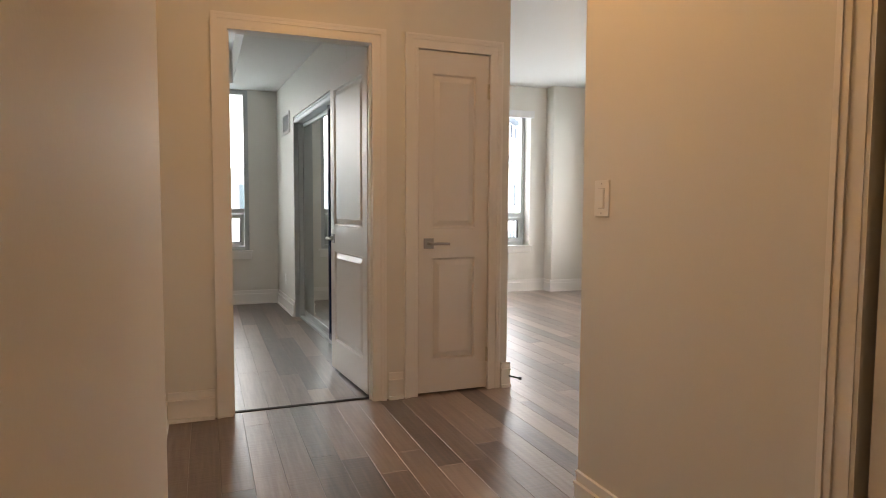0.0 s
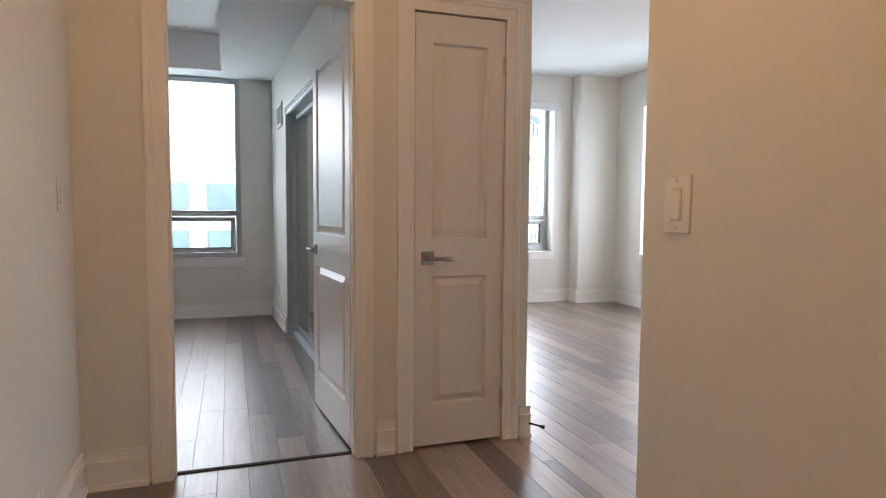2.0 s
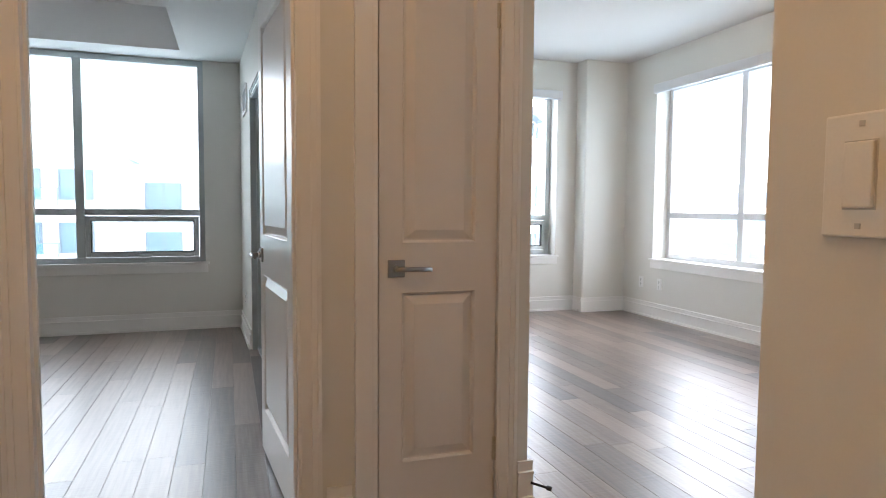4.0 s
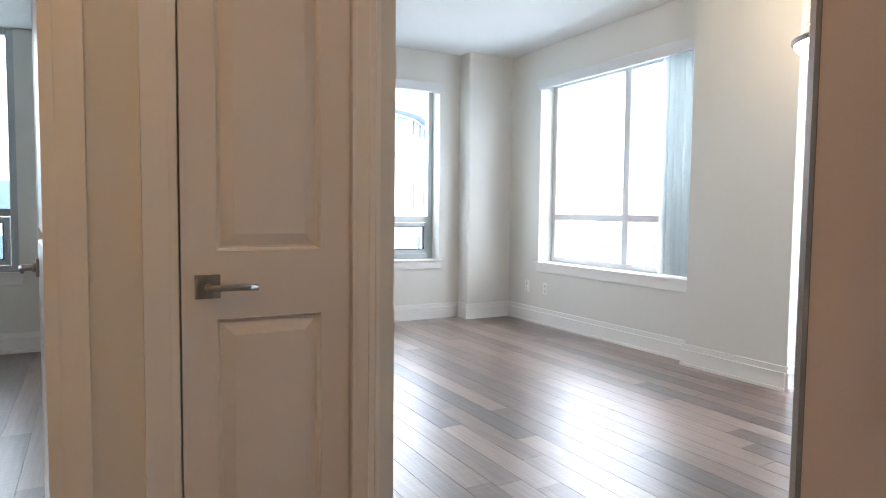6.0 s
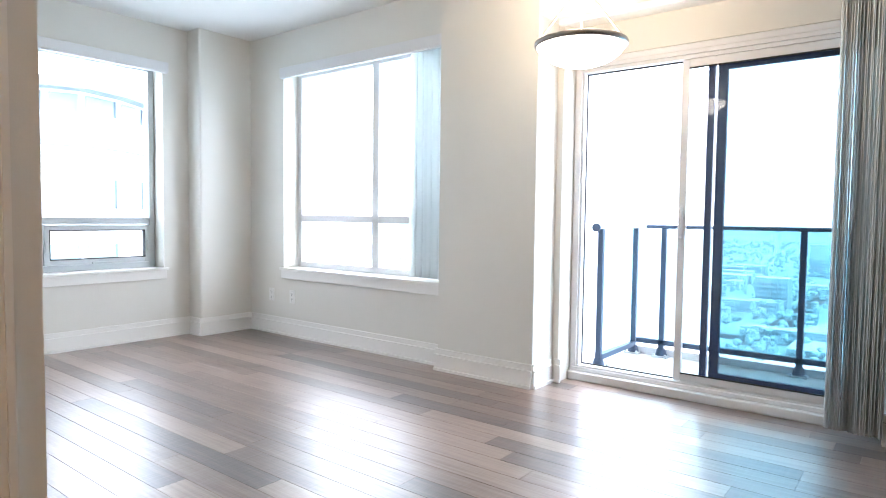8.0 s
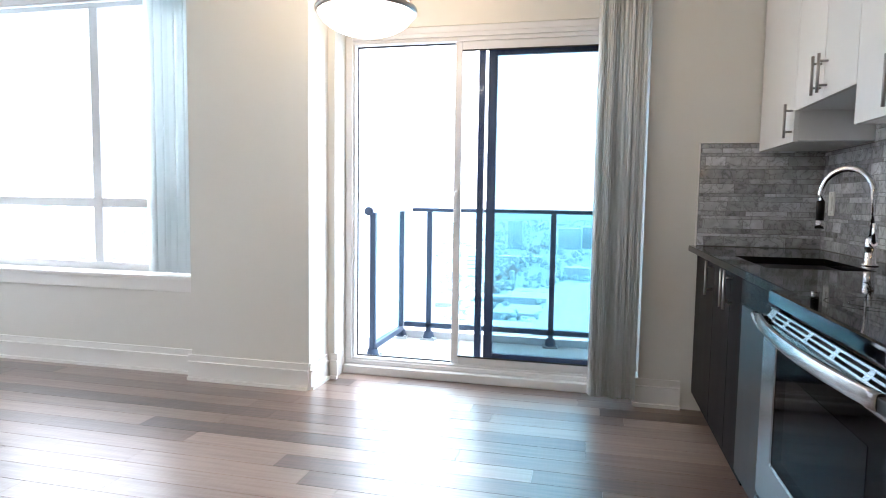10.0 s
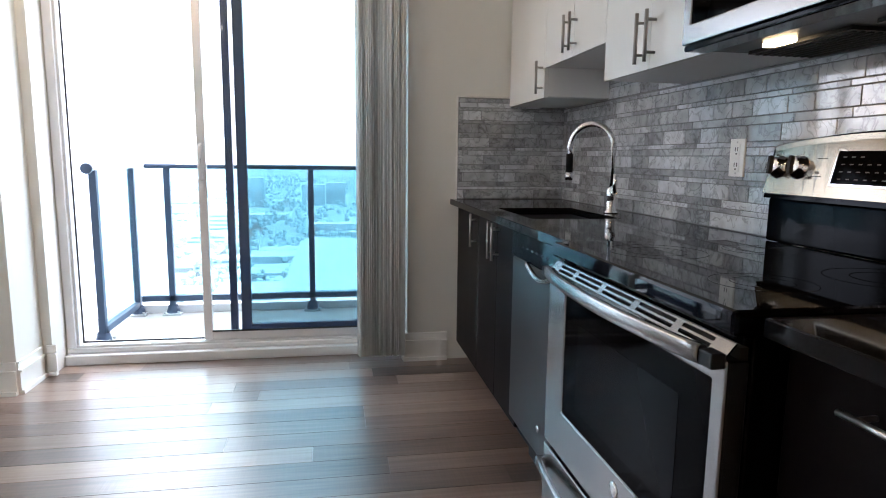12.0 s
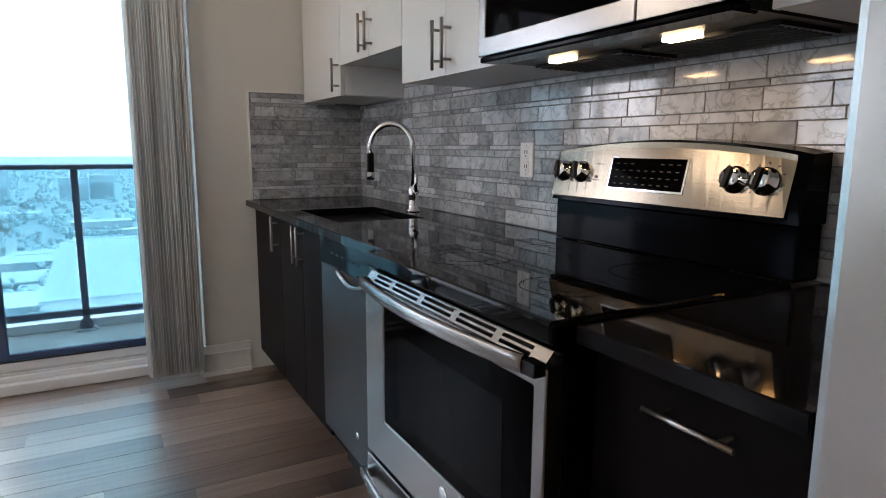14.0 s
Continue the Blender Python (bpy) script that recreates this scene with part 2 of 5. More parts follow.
CLEAR = glass("clear_glass", (0.96, 0.98, 0.975))
DIMGLASS = glass("grey_coated_glass", (0.79, 0.815, 0.8))
TEAL = glass("tinted_glass", (0.44, 0.555, 0.6))
RAILGLASS = glass("rail_glass", (0.78, 0.92, 0.94))
BOWL = mat("alabaster_glass", (1.0, 0.9, 0.74), 0.4, vary=0.04, scale=5, glow=4.0)
BULB = mat("lamp_lens", (1.0, 0.74, 0.4), 0.4, glow=6.5)
CONCRETE = mat("concrete", (0.34, 0.34, 0.33), 0.85, vary=0.12, scale=3, fine=0.08, bump=0.3, bump_scale=60)
OVENVIEW = mat("oven_window_glass", (0.004, 0.004, 0.0055), 0.07, vary=0.1, shine=0.018)
DISPLAY = mat("dark_display", (0.0015, 0.0015, 0.002), 0.05, vary=0.02, shine=0.01)
for black in (DISPLAY, OVENVIEW, BLACK, COOKGLASS, RING):
    black.node_tree.nodes["Principled BSDF"].inputs["Specular Tint"].default_value = (0.34, 0.39, 0.5, 1)
GRANITE.node_tree.nodes["Principled BSDF"].inputs["Specular Tint"].default_value = (0.48, 0.48, 0.5, 1)
INK = mat("panel_marks", (0.035, 0.035, 0.035), 0.5)
INKD = mat("dark_marks", (0.05, 0.05, 0.05), 0.5)


# ---- building ----
def box(bm, x0, x1, y0, y1, z0, z1):
    vs = [bm.verts.new((x, y, z)) for z in (z0, z1) for x, y in ((x0, y0), (x1, y0), (x1, y1), (x0, y1))]
    for a in ((3, 2, 1, 0), (4, 5, 6, 7), (0, 1, 5, 4), (1, 2, 6, 5), (2, 3, 7, 6), (3, 0, 4, 7)):
        bm.faces.new([vs[i] for i in a])


def boxes(*rows, bevel=0.0):
    bm = bmesh.new()
    for row in rows:
        box(bm, *row)
    if bevel:
        bmesh.ops.bevel(bm, geom=bm.edges[:], offset=bevel, segments=2, profile=0.5, affect="EDGES", clamp_overlap=True)
    return bm


def frame_ring(x0, x1, z0, z1, ix0, ix1, iz0, iz1, y0, y1, bevel=0.0):
    """One flat frame with a hole: outer and inner edges in x and z, from y0 to y1."""
    bm = bmesh.new()
    rings = [[bm.verts.new((x, y, z)) for x, z in ((a, c), (b, c), (b, d), (a, d))] for y in (y0, y1) for a, b, c, d in ((x0, x1, z0, z1), (ix0, ix1, iz0, iz1))]
    for a, b in ((rings[0], rings[1]), (rings[2], rings[3]), (rings[0], rings[2]), (rings[1], rings[3])):
        for i in range(4):
            bm.faces.new((a[i], a[(i + 1) % 4], b[(i + 1) % 4], b[i]))
    if bevel:
        bmesh.ops.recalc_face_normals(bm, faces=bm.faces[:])
        bmesh.ops.bevel(bm, geom=bm.edges[:], offset=bevel, segments=2, profile=0.5, affect="EDGES", clamp_overlap=True)
    return bm


def rod(bm, a, b, r, n=12, r2=None):
    """A closed round bar from a to b."""
    a, b = Vector(a), Vector(b)
    q = (b - a).to_track_quat("Z", "Y").to_matrix()
    rings = []
    for p, rr in ((a, r), (b, r if r2 is None else r2)):
        rings.append([bm.verts.new(p + q @ Vector((rr * math.cos(2 * math.pi * i / n), rr * math.sin(2 * math.pi * i / n), 0))) for i in range(n)])
    for i in range(n):
        f = bm.faces.new((rings[0][i], rings[0][(i + 1) % n], rings[1][(i + 1) % n], rings[1][i]))
        f.smooth = True
    bm.faces.new(rings[0][::-1])
    bm.faces.new(rings[1])


def rods(*rows, n=12):
    bm = bmesh.new()
    for a, b, r in rows:
        rod(bm, a, b, r, n)
    return bm


def tube(bm, pts, radius, n=12, flat=1.0):
    """A smooth bar along a line of points; flat squashes it across."""
    pts = [Vector(p) for p in pts]
    rings = []
    for i, p in enumerate(pts):
        d = (pts[min(i + 1, len(pts) - 1)] - pts[max(i - 1, 0)]).normalized()
        side = d.cross(Vector((0, 0, 1)))
        side = side.normalized() if side.length > 1e-4 else Vector((0, 1, 0))
        up = side.cross(d).normalized()
        rings.append([bm.verts.new(p + radius * (math.cos(2 * math.pi * k / n) * side * flat + math.sin(2 * math.pi * k / n) * up)) for k in range(n)])
    for r0, r1 in zip(rings, rings[1:]):
        for k in range(n):
            bm.faces.new((r0[k], r0[(k + 1) % n], r1[(k + 1) % n], r1[k])).smooth = True
    bm.faces.new(rings[0][::-1])
    bm.faces.new(rings[-1])


def lathe(bm, centre, profile, n=48):
    """Turns a profile of (radius, z) about the upright through centre."""
    cx, cy, cz = centre
    rings = [[bm.verts.new((cx + r * math.cos(2 * math.pi * k / n), cy + r * math.sin(2 * math.pi * k / n), cz + z)) for k in range(n)] for r, z in profile]
    for r0, r1 in zip(rings, rings[1:]):
        for k in range(n):
            bm.faces.new((r0[k], r0[(k + 1) % n], r1[(k + 1) % n], r1[k])).smooth = True


def turn_mesh(bm, m):
    bmesh.ops.transform(bm, matrix=m, verts=bm.verts[:])
    return bm


BASES = {}


def thing(name, at, label="", category="", group="", kind=""):
    ob = tagged(new(name), label, category, group, kind)
    ob.location = at
    BASES[ob] = Vector(at)
    return ob


def part(name, bm, material, parent=None, label=""):
    """Links a bmesh in the place's own metres as one mesh, under a thing or a part of it."""
    base = BASES.get(parent, Vector((0, 0, 0)))
    if base.length:
        bmesh.ops.translate(bm, vec=-base, verts=bm.verts[:])
    bmesh.ops.recalc_face_normals(bm, faces=bm.faces[:])
    me = bpy.data.meshes.new(name)
    bm.to_mesh(me)
    bm.free()
    me.materials.append(material)
    ob = new(name, me)
    if parent:
        ob.parent = parent
        BASES[ob] = base
    if label:
        tagged(ob, label)
    return ob


def structure(name, bm, material, label=""):
    return tagged(part(name, bm, material), label, kind="structure")


def wall_x(name, y0, y1, x0, x1, z1, openings=(), label="cream painted plaster wall", z0=0.0):
    """A wall that runs along x, with openings (from, to, bottom, top)."""
    rows, at = [], x0
    for a, b, c, d in sorted(openings):
        rows += [(at, a, y0, y1, z0, z1)] + ([(a, b, y0, y1, z0, c)] if c > z0 else []) + ([(a, b, y0, y1, d, z1)] if d < z1 else [])
        at = b
    return structure(name, boxes(*rows, (at, x1, y0, y1, z0, z1)), PAINT, label)


def wall_y(name, x0, x1, y0, y1, z1, openings=(), label="cream painted plaster wall", z0=0.0):
    rows, at = [], y0
    for a, b, c, d in sorted(openings):
        rows += [(x0, x1, at, a, z0, z1)] + ([(x0, x1, a, b, z0, c)] if c > z0 else []) + ([(x0, x1, a, b, d, z1)] if d < z1 else [])
        at = b
    return structure(name, boxes(*rows, (x0, x1, at, y1, z0, z1)), PAINT, label)


# ---- shell ----
H = 2.75
HALL_E, END_Y = 1.505, 1.897
DW0, DW1 = 3.445, 3.53
NORTH = 7.48
EAST, PIER, KEAST = 5.12, 5.015, 5.27
KSOUTH = 1.36
BED_E = 1.02
CLOS = 1.987

wall_y("wall_hall_west", -0.115, 0.005, 0.925, DW0, H)
wall_y("wall_entry_west", -0.115, 0.168, -2.2, 0.925, H)
wall_y("wall_hall_east", HALL_E, 1.595, -2.2, END_Y, H, [(0.05, 0.86, 0.0, 2.05)])
wall_x("wall_hall_south", -2.3, -2.2, -0.115, 1.595, H)
wall_x("wall_doors", DW0, DW1, -2.1, CLOS, H, [(0.335, 1.13, 0.0, 2.06), (1.385, 1.86, 0.0, 2.06)])
wall_y("wall_closet_east", 1.88, CLOS, DW1, NORTH, H)
SKEW = pose(BED_E, NORTH, 0, 0, 0, 2.7) @ pose(-BED_E, -NORTH, 0)
bedroom_east = wall_y("wall_bedroom_east", BED_E, 1.17, 4.345, NORTH, H, [(4.355, 6.43, 0.0, 2.03)])
bedroom_east.matrix_world = SKEW
structure("wall_door_recess", boxes((1.17, 1.27, DW1, 4.36, 0, H)), PAINT, "cream painted wall behind the open bedroom door")
wall_y("wall_bedroom_west", -2.1, -2.0, DW1, NORTH, H)
wall_x("wall_north", NORTH, 7.74, -2.1, 5.5, H, [(-1.25, 0.70, 0.62, 2.455), (3.39, 4.352, 0.62, 2.412)])
wall_y("wall_east", EAST, 5.5, 4.88, NORTH, H, [(4.93, 6.785, 0.62, 2.412)])
structure("wall_pier", boxes((PIER, 5.6, 4.1, 4.88, 0, H)), PAINT, "cream painted plaster pier beside the balcony door")
structure("wall_return", boxes((5.285, 5.6, 4.055, 4.1, 0, 2.38)), PAINT, "cream painted narrow wall return at the balcony door")
column = boxes((4.59, EAST, 7.285, NORTH, 0, H))
bmesh.ops.bevel(column, geom=[e for e in column.edges if all(abs(v.co.x - 4.59) + abs(v.co.y - 7.285) < 1e-4 for v in e.verts)], offset=0.02, segments=5, profile=0.5, affect="EDGES")
structure("wall_column", column, PAINT, "cream painted corner column")
wall_y("wall_kitchen_east", KEAST, 5.6, 1.26, 2.235, H)
wall_x("wall_kitchen_south", 1.26, KSOUTH, 1.595, KEAST, H)
structure("wall_over_balcony_door", boxes((5.44, 5.6, 2.235, 4.055, 2.175, H)), PAINT, "cream painted wall over the balcony door")
structure("ceiling_recess", boxes((PIER, 5.44, 2.235, 4.1, 2.385, H)), CEIL, "white painted bulkhead over the balcony door")
structure("ceiling", boxes((-0.115, 2.012, -2.3, DW1, H, H + 0.1), (1.9, 5.7, 1.2, 7.8, H, H + 0.1)), CEIL, "flat white painted ceiling")
structure("ceiling_bedroom", boxes((-2.1, 1.9, DW1, 7.8, 2.8, 2.9), (0.53, 1.185, DW1, NORTH, 2.455, 2.8), (-2.0, 0.53, 7.145, NORTH, 2.455, 2.8)), CEIL, "white tray ceiling with a dropped border")
structure("floor_slab", boxes((-2.1, 5.6, -2.3, 7.74, -0.4, -0.21)), CONCRETE, "concrete floor slab under the boards")


# ---- skirting and casings ----
def skirting(name, runs):
    """Stepped skirting with a shoe moulding. runs: (axis, face, side, from, to): the wall's face, the way it looks, and its stretch."""
    rows = []
    for axis, face, side, a, b in runs:
        for depth, z0, z1 in ((0.026, 0.0, 0.02), (0.014, 0.02, 0.108), (0.021, 0.108, 0.118), (0.007, 0.118, 0.148), (0.012, 0.148, 0.158)):
            lo, hi = sorted((face, face + side * depth))
            rows.append((lo, hi, a, b, z0, z1) if axis == "y" else (a, b, lo, hi, z0, z1))
    return structure(name, boxes(*rows), TRIM, "white painted stepped skirting board with shoe moulding")


skirting("baseboard_hall", [("y", 0.005, 1, 0.925, DW0), ("y", 0.168, 1, -2.2, 0.946), ("x", DW0, -1, 0.026, 0.255), ("x", DW0, -1, 1.215, 1.303), ("x", DW0, -1, 1.945, 2.008), ("y", HALL_E, -1, 0.945, END_Y)])
skirting("baseboard_living", [("y", CLOS, 1, DW0, NORTH), ("x", NORTH, -1, 2.008, 4.59), ("y", 4.59, -1, 7.285, 7.459), ("x", 7.285, -1, 4.569, EAST), ("y", EAST, -1, 4.88, 7.264),
                              ("y", PIER, -1, 4.1, 4.902), ("x", 4.88, 1, PIER, 5.098), ("x", 4.1, -1, PIER, 5.262), ("y", 5.285, -1, 4.034, 4.078), ("y", KEAST, -1, 2.013, 2.256), ("x", 2.235, 1, KEAST, 5.39)])
skirting("baseboard_bedroom", [("x", NORTH, -1, -2.0, BED_E), ("y", -2.0, 1, DW1, 7.459)])
skirting("baseboard_bedroom_east", [("y", BED_E, -1, 6.44, 7.45)]).matrix_world = SKEW


def casing(name, axis, face, side, a, b, top, label):
    """Moulded casing round a door opening: two uprights and a head, each stepped."""
    rows = []
    for depth, o0, o1 in ((0.012, 0.0, 0.078), (0.018, 0.048, 0.078), (0.015, 0.010, 0.020), (0.022, 0.066, 0.080)):
        lo, hi = sorted((face, face + side * depth))
        for u0, u1, z0, z1 in ((a - o1, a - o0, 0, top + o1), (b + o0, b + o1, 0, top + o1), (a - o0, b + o0, top + o0, top + o1)):
            rows.append((u0, u1, lo, hi, z0, z1) if axis == "x" else (lo, hi, u0, u1, z0, z1))
    return structure(name, boxes(*rows), TRIM, label)


casing("trim_bedroom_door", "x", DW0, -1, 0.347, 1.118, 2.048, "white painted moulded casing round the bedroom door")
casing("trim_closet_door", "x", DW0, -1, 1.393, 1.852, 2.048, "white painted moulded casing round the closet door")
casing("trim_hall_closet", "y", HALL_E, -1, 0.06, 0.85, 2.04, "white painted moulded casing in the hall")
structure("trim_bedroom_jamb", boxes((0.335, 0.347, DW0 - 0.002, DW1 + 0.002, 0, 2.048), (1.118, 1.13, DW0 - 0.002, DW1 + 0.002, 0, 2.048), (0.335, 1.13, DW0 - 0.002, DW1 + 0.002, 2.048, 2.06),
                                 (0.347, 0.357, 3.47, 3.49, 0, 2.048), (1.108, 1.118, 3.47, 3.49, 0, 2.048)), TRIM, "white painted door jamb")
structure("trim_closet_jamb", boxes((1.385, 1.393, DW0 - 0.002, DW1, 0, 2.048), (1.852, 1.86, DW0 - 0.002, DW1, 0, 2.048), (1.385, 1.86, DW0 - 0.002, DW1, 2.048, 2.06), (1.393, 1.408, DW0 + 0.043, DW0 + 0.058, 0, 2.048), (1.837, 1.852, DW0 + 0.043, DW0 + 0.058, 0, 2.048), (1.408, 1.837, DW0 + 0.043, DW0 + 0.058, 2.033, 2.048)), TRIM, "white painted closet jamb")
structure("trim_hall_closet_jamb", boxes((HALL_E - 0.002, 1.595, 0.05, 0.06, 0, 2.04), (HALL_E - 0.002, 1.595, 0.85, 0.86, 0, 2.04), (HALL_E - 0.002, 1.595, 0.05, 0.86, 2.04, 2.05)), TRIM, "white painted jamb in the hall")
structure("trim_threshold", boxes((0.347, 1.118, 3.488, 3.517, -0.01, 0.004)), SUBFLOOR, "dark threshold strip under the bedroom door")


# ---- panelled doors ----
def ring_panel(bm, x0, x1, z0, z1, y, s):
    """A moulded raised panel in the face y of a door; s: the way out of the face."""
    loops = []
    for inset, depth in ((0, 0), (0.002, 0.001), (0.006, -0.003), (0.01, -0.015), (0.016, -0.015), (0.047, -0.001)):
        loops.append([bm.verts.new((x, y + s * depth, z)) for x, z in ((x0 + inset, z0 + inset), (x1 - inset, z0 + inset), (x1 - inset, z1 - inset), (x0 + inset, z1 - inset))])
    for a, b in zip(loops, loops[1:]):
        for i in range(4):
            bm.faces.new((a[i], a[(i + 1) % 4], b[(i + 1) % 4], b[i]))
    bm.faces.new(loops[-1])


def slab(w, top=2.043, t=0.035, margin=0.083):
    """A two-panel door leaf in its own place: x from 0 to w, y from 0 to t."""
    z = (0.012, 0.207, 0.83, 1.003, 1.915, top)
    bm = boxes((0, margin, 0, t, z[0], z[5]), (w - margin, w, 0, t, z[0], z[5]), (margin, w - margin, 0, t, z[0], z[1]), (margin, w - margin, 0, t, z[2], z[3]), (margin, w - margin, 0, t, z[4], z[5]))
    for a, b in ((z[1], z[2]), (z[3], z[4])):
        ring_panel(bm, margin, w - margin, a, b, 0.0, -1)
        ring_panel(bm, margin, w - margin, a, b, t, 1)
    return bm


def lever(x, z, y, s, way):
    """Square rose and straight lever on the face y; s: out of the face; way: the way the lever points along x."""
    lo, hi = sorted((y, y + s * 0.009))
    rose = boxes((x - 0.031, x + 0.031, lo, hi, z - 0.031, z + 0.031), bevel=0.002)
    arm = bmesh.new()
    rod(arm, (x, y + s * 0.008, z), (x, y + s * 0.052, z), 0.0105, 16)
    rod(arm, (x, y + s * 0.008, z), (x, y + s * 0.02, z), 0.015, 16)
    tube(arm, [(x - way * 0.01, y + s * 0.05, z), (x + way * 0.02, y + s * 0.052, z), (x + way * 0.07, y + s * 0.05, z), (x + way * 0.118, y + s * 0.047, z - 0.002)], 0.0085, 12, 0.7)
    return rose, arm


def hinge(x, y, z):
    bm = boxes((x - 0.016, x + 0.004, y - 0.002, y + 0.002, z - 0.045, z + 0.045))
    for k in range(3):
        rod(bm, (x, y - 0.006, z - 0.045 + 0.031 * k), (x, y - 0.006, z - 0.017 + 0.031 * k), 0.0062, 10)
    return bm


def panel_door(name, w, m, label, handle_x, way, hinge_x, sides):
    root = tagged(new(name), label, "door")
    BASES[root] = Vector((0, 0, 0))
    part("door_leaf", slab(w), DOOR, root)
    for s in sides:
        rose, arm = lever(handle_x, 0.915, 0.0 if s < 0 else 0.035, s, way)
        h = part("handle", arm, NICKEL, root, "brushed nickel lever")
        part("rose", rose, NICKEL, h, "square brushed nickel rose")
    for z in (0.22, 1.83):
        part("hinge", hinge(hinge_x, 0.0, z), HINGE, root, "pale satin hinge")
    root.matrix_world = m
    return root


panel_door("closet_door", 0.448, pose(1.401, DW0 + 0.006, 0), "closed narrow white two-panel hall closet door", 0.062, 1, 0.455, (-1,))
panel_door("bedroom_door", 0.762, pose(1.111, 3.534, 0, 0, 0, 95.2) @ pose(0, -0.035, 0), "open white two-panel bedroom door with lever handle", 0.70, -1, 0.0, (-1, 1))
panel_door("hall_closet_door", 0.74, pose(1.512, 0.832, 0, 0, 0, -90), "white two-panel closet door in the hall, nearly shut", 0.67, -1, 0.0, ())
structure("wall_closet_dark", boxes((1.595, 2.2, -0.1, 0.0, 0, 2.2), (1.595, 2.2, 0.95, 1.0, 0, 2.2), (2.15, 2.2, 0.0, 0.95, 0, 2.2), (1.595, 2.2, 0.0, 0.95, 2.15, 2.2), (1.595, 2.15, 0.0, 0.95, -0.1, 0.0)), PAINT, "plain closet walls in the dark")
stop = thing("door_stop", (2.005, 3.40, 0.07), "small black wall-mounted door stop on the skirting", "door stop")
part("stem", rods(((1.998, 3.43, 0.072), (2.05, 3.385, 0.062), 0.005)), BLACKP, stop)
part("bumper", rods(((2.045, 3.389, 0.063), (2.059, 3.377, 0.060), 0.009)), RUBBER, stop, "black rubber tip")


# ---- wall plates ----
def plate(name, label, axis, face, side, u, z, w=0.072, h=0.118, kind="switch"):
    """A wall plate: a rocker switch or a socket. axis: the way the wall runs."""
    root = thing(name, (face, u, z) if axis == "y" else (u, face, z), label, "light switch" if kind == "switch" else "power outlet")

    def flat(u0, u1, d0, d1, z0, z1, bevel=0.0):
        lo, hi = sorted((face + side * d0, face + side * d1))
        return boxes((lo, hi, u0, u1, z0, z1) if axis == "y" else (u0, u1, lo, hi, z0, z1), bevel=bevel)

    part("plate", flat(u - w / 2, u + w / 2, 0, 0.006, z - h / 2, z + h / 2, 0.0022), PLASTIC, root)
    if kind == "switch":
        part("rocker", flat(u - 0.016, u + 0.016, 0.005, 0.011, z - 0.033, z + 0.033, 0.0018), PLASTIC, root)
        part("rocker_rim", flat(u - 0.0175, u + 0.0175, 0.0055, 0.0066, z - 0.0345, z + 0.0345), CABUNDER, root)
    else:
        for dz in (-0.024, 0.024):
            s = part("socket", flat(u - 0.016, u + 0.016, 0.005, 0.008, z + dz - 0.019, z + dz + 0.019, 0.0015), PLASTIC, root)
            for du in (-0.006, 0.006):
                part("slot", flat(u + du - 0.0016, u + du + 0.0016, 0.0078, 0.0086, z + dz - 0.004, z + dz + 0.009), SLOT, s)
            part("slot", flat(u - 0.0028, u + 0.0028, 0.0078, 0.0086, z + dz - 0.014, z + dz - 0.009), SLOT, s)
    for dz in (-h * 0.41, h * 0.41):
        part("screw", flat(u - 0.0028, u + 0.0028, 0.005, 0.0072, z + dz - 0.0028, z + dz + 0.0028), CABUNDER, root)
    return root


plate("light_switch", "white rocker light switch on the hall wall", "y", HALL_E, -1, 1.778, 1.163, w=0.082, h=0.124)
plate("light_switch", "white light switch beside the bedroom door", "y", 0.005, 1, 3.24, 1.19)
plate("power_outlet", "white power outlet low on the hall wall", "y", 0.005, 1, 2.865, 0.2, kind="outlet")
plate("power_outlet", "white power outlet low under the living room window", "y", EAST, -1, 6.96, 0.36, kind="outlet")
plate("power_outlet", "white power outlet low under the living room window", "y", EAST, -1, 6.66, 0.36, kind="outlet")
bedroom_outlet = plate("power_outlet", "white power outlet low on the bedroom wall", "y", BED_E, -1, 6.98, 0.33, kind="outlet")
bedroom_outlet.matrix_world = SKEW @ pose(BED_E, 6.98, 0.33)
plate("power_outlet", "white power outlet on the marble backsplash", "x", KSOUTH + 0.012, 1, 3.71, 1.137, kind="outlet")
plate("light_switch", "white light switch on the backsplash behind the faucet", "x", KSOUTH + 0.012, 1, 5.12, 1.139)

vent = thing("wall_vent", (BED_E, 6.81, 2.0), "white louvred air vent high on the bedroom wall", "vent")
# Flat dark sheet imitates the shade of a duct behind the louvres.
part("shade_backing", boxes((BED_E - 0.003, BED_E, 6.63, 6.99, 1.92, 2.1)), SLOT, vent)
part("frame", boxes((BED_E - 0.012, BED_E, 6.61, 6.64, 1.9, 2.12), (BED_E - 0.012, BED_E, 6.98, 7.01, 1.9, 2.12), (BED_E - 0.012, BED_E, 6.64, 6.98, 1.9, 1.93), (BED_E - 0.012, BED_E, 6.64, 6.98, 2.09, 2.12)), TRIM, vent)
for k in range(8):
    part("slat", turn_mesh(boxes((-0.007, 0.007, -0.17, 0.17, -0.001, 0.001)), pose(BED_E - 0.008, 6.81, 1.94 + 0.02 * k, 0, 18, 0)), CABUNDER, vent)
vent.matrix_world = SKEW @ pose(BED_E, 6.81, 2.0)


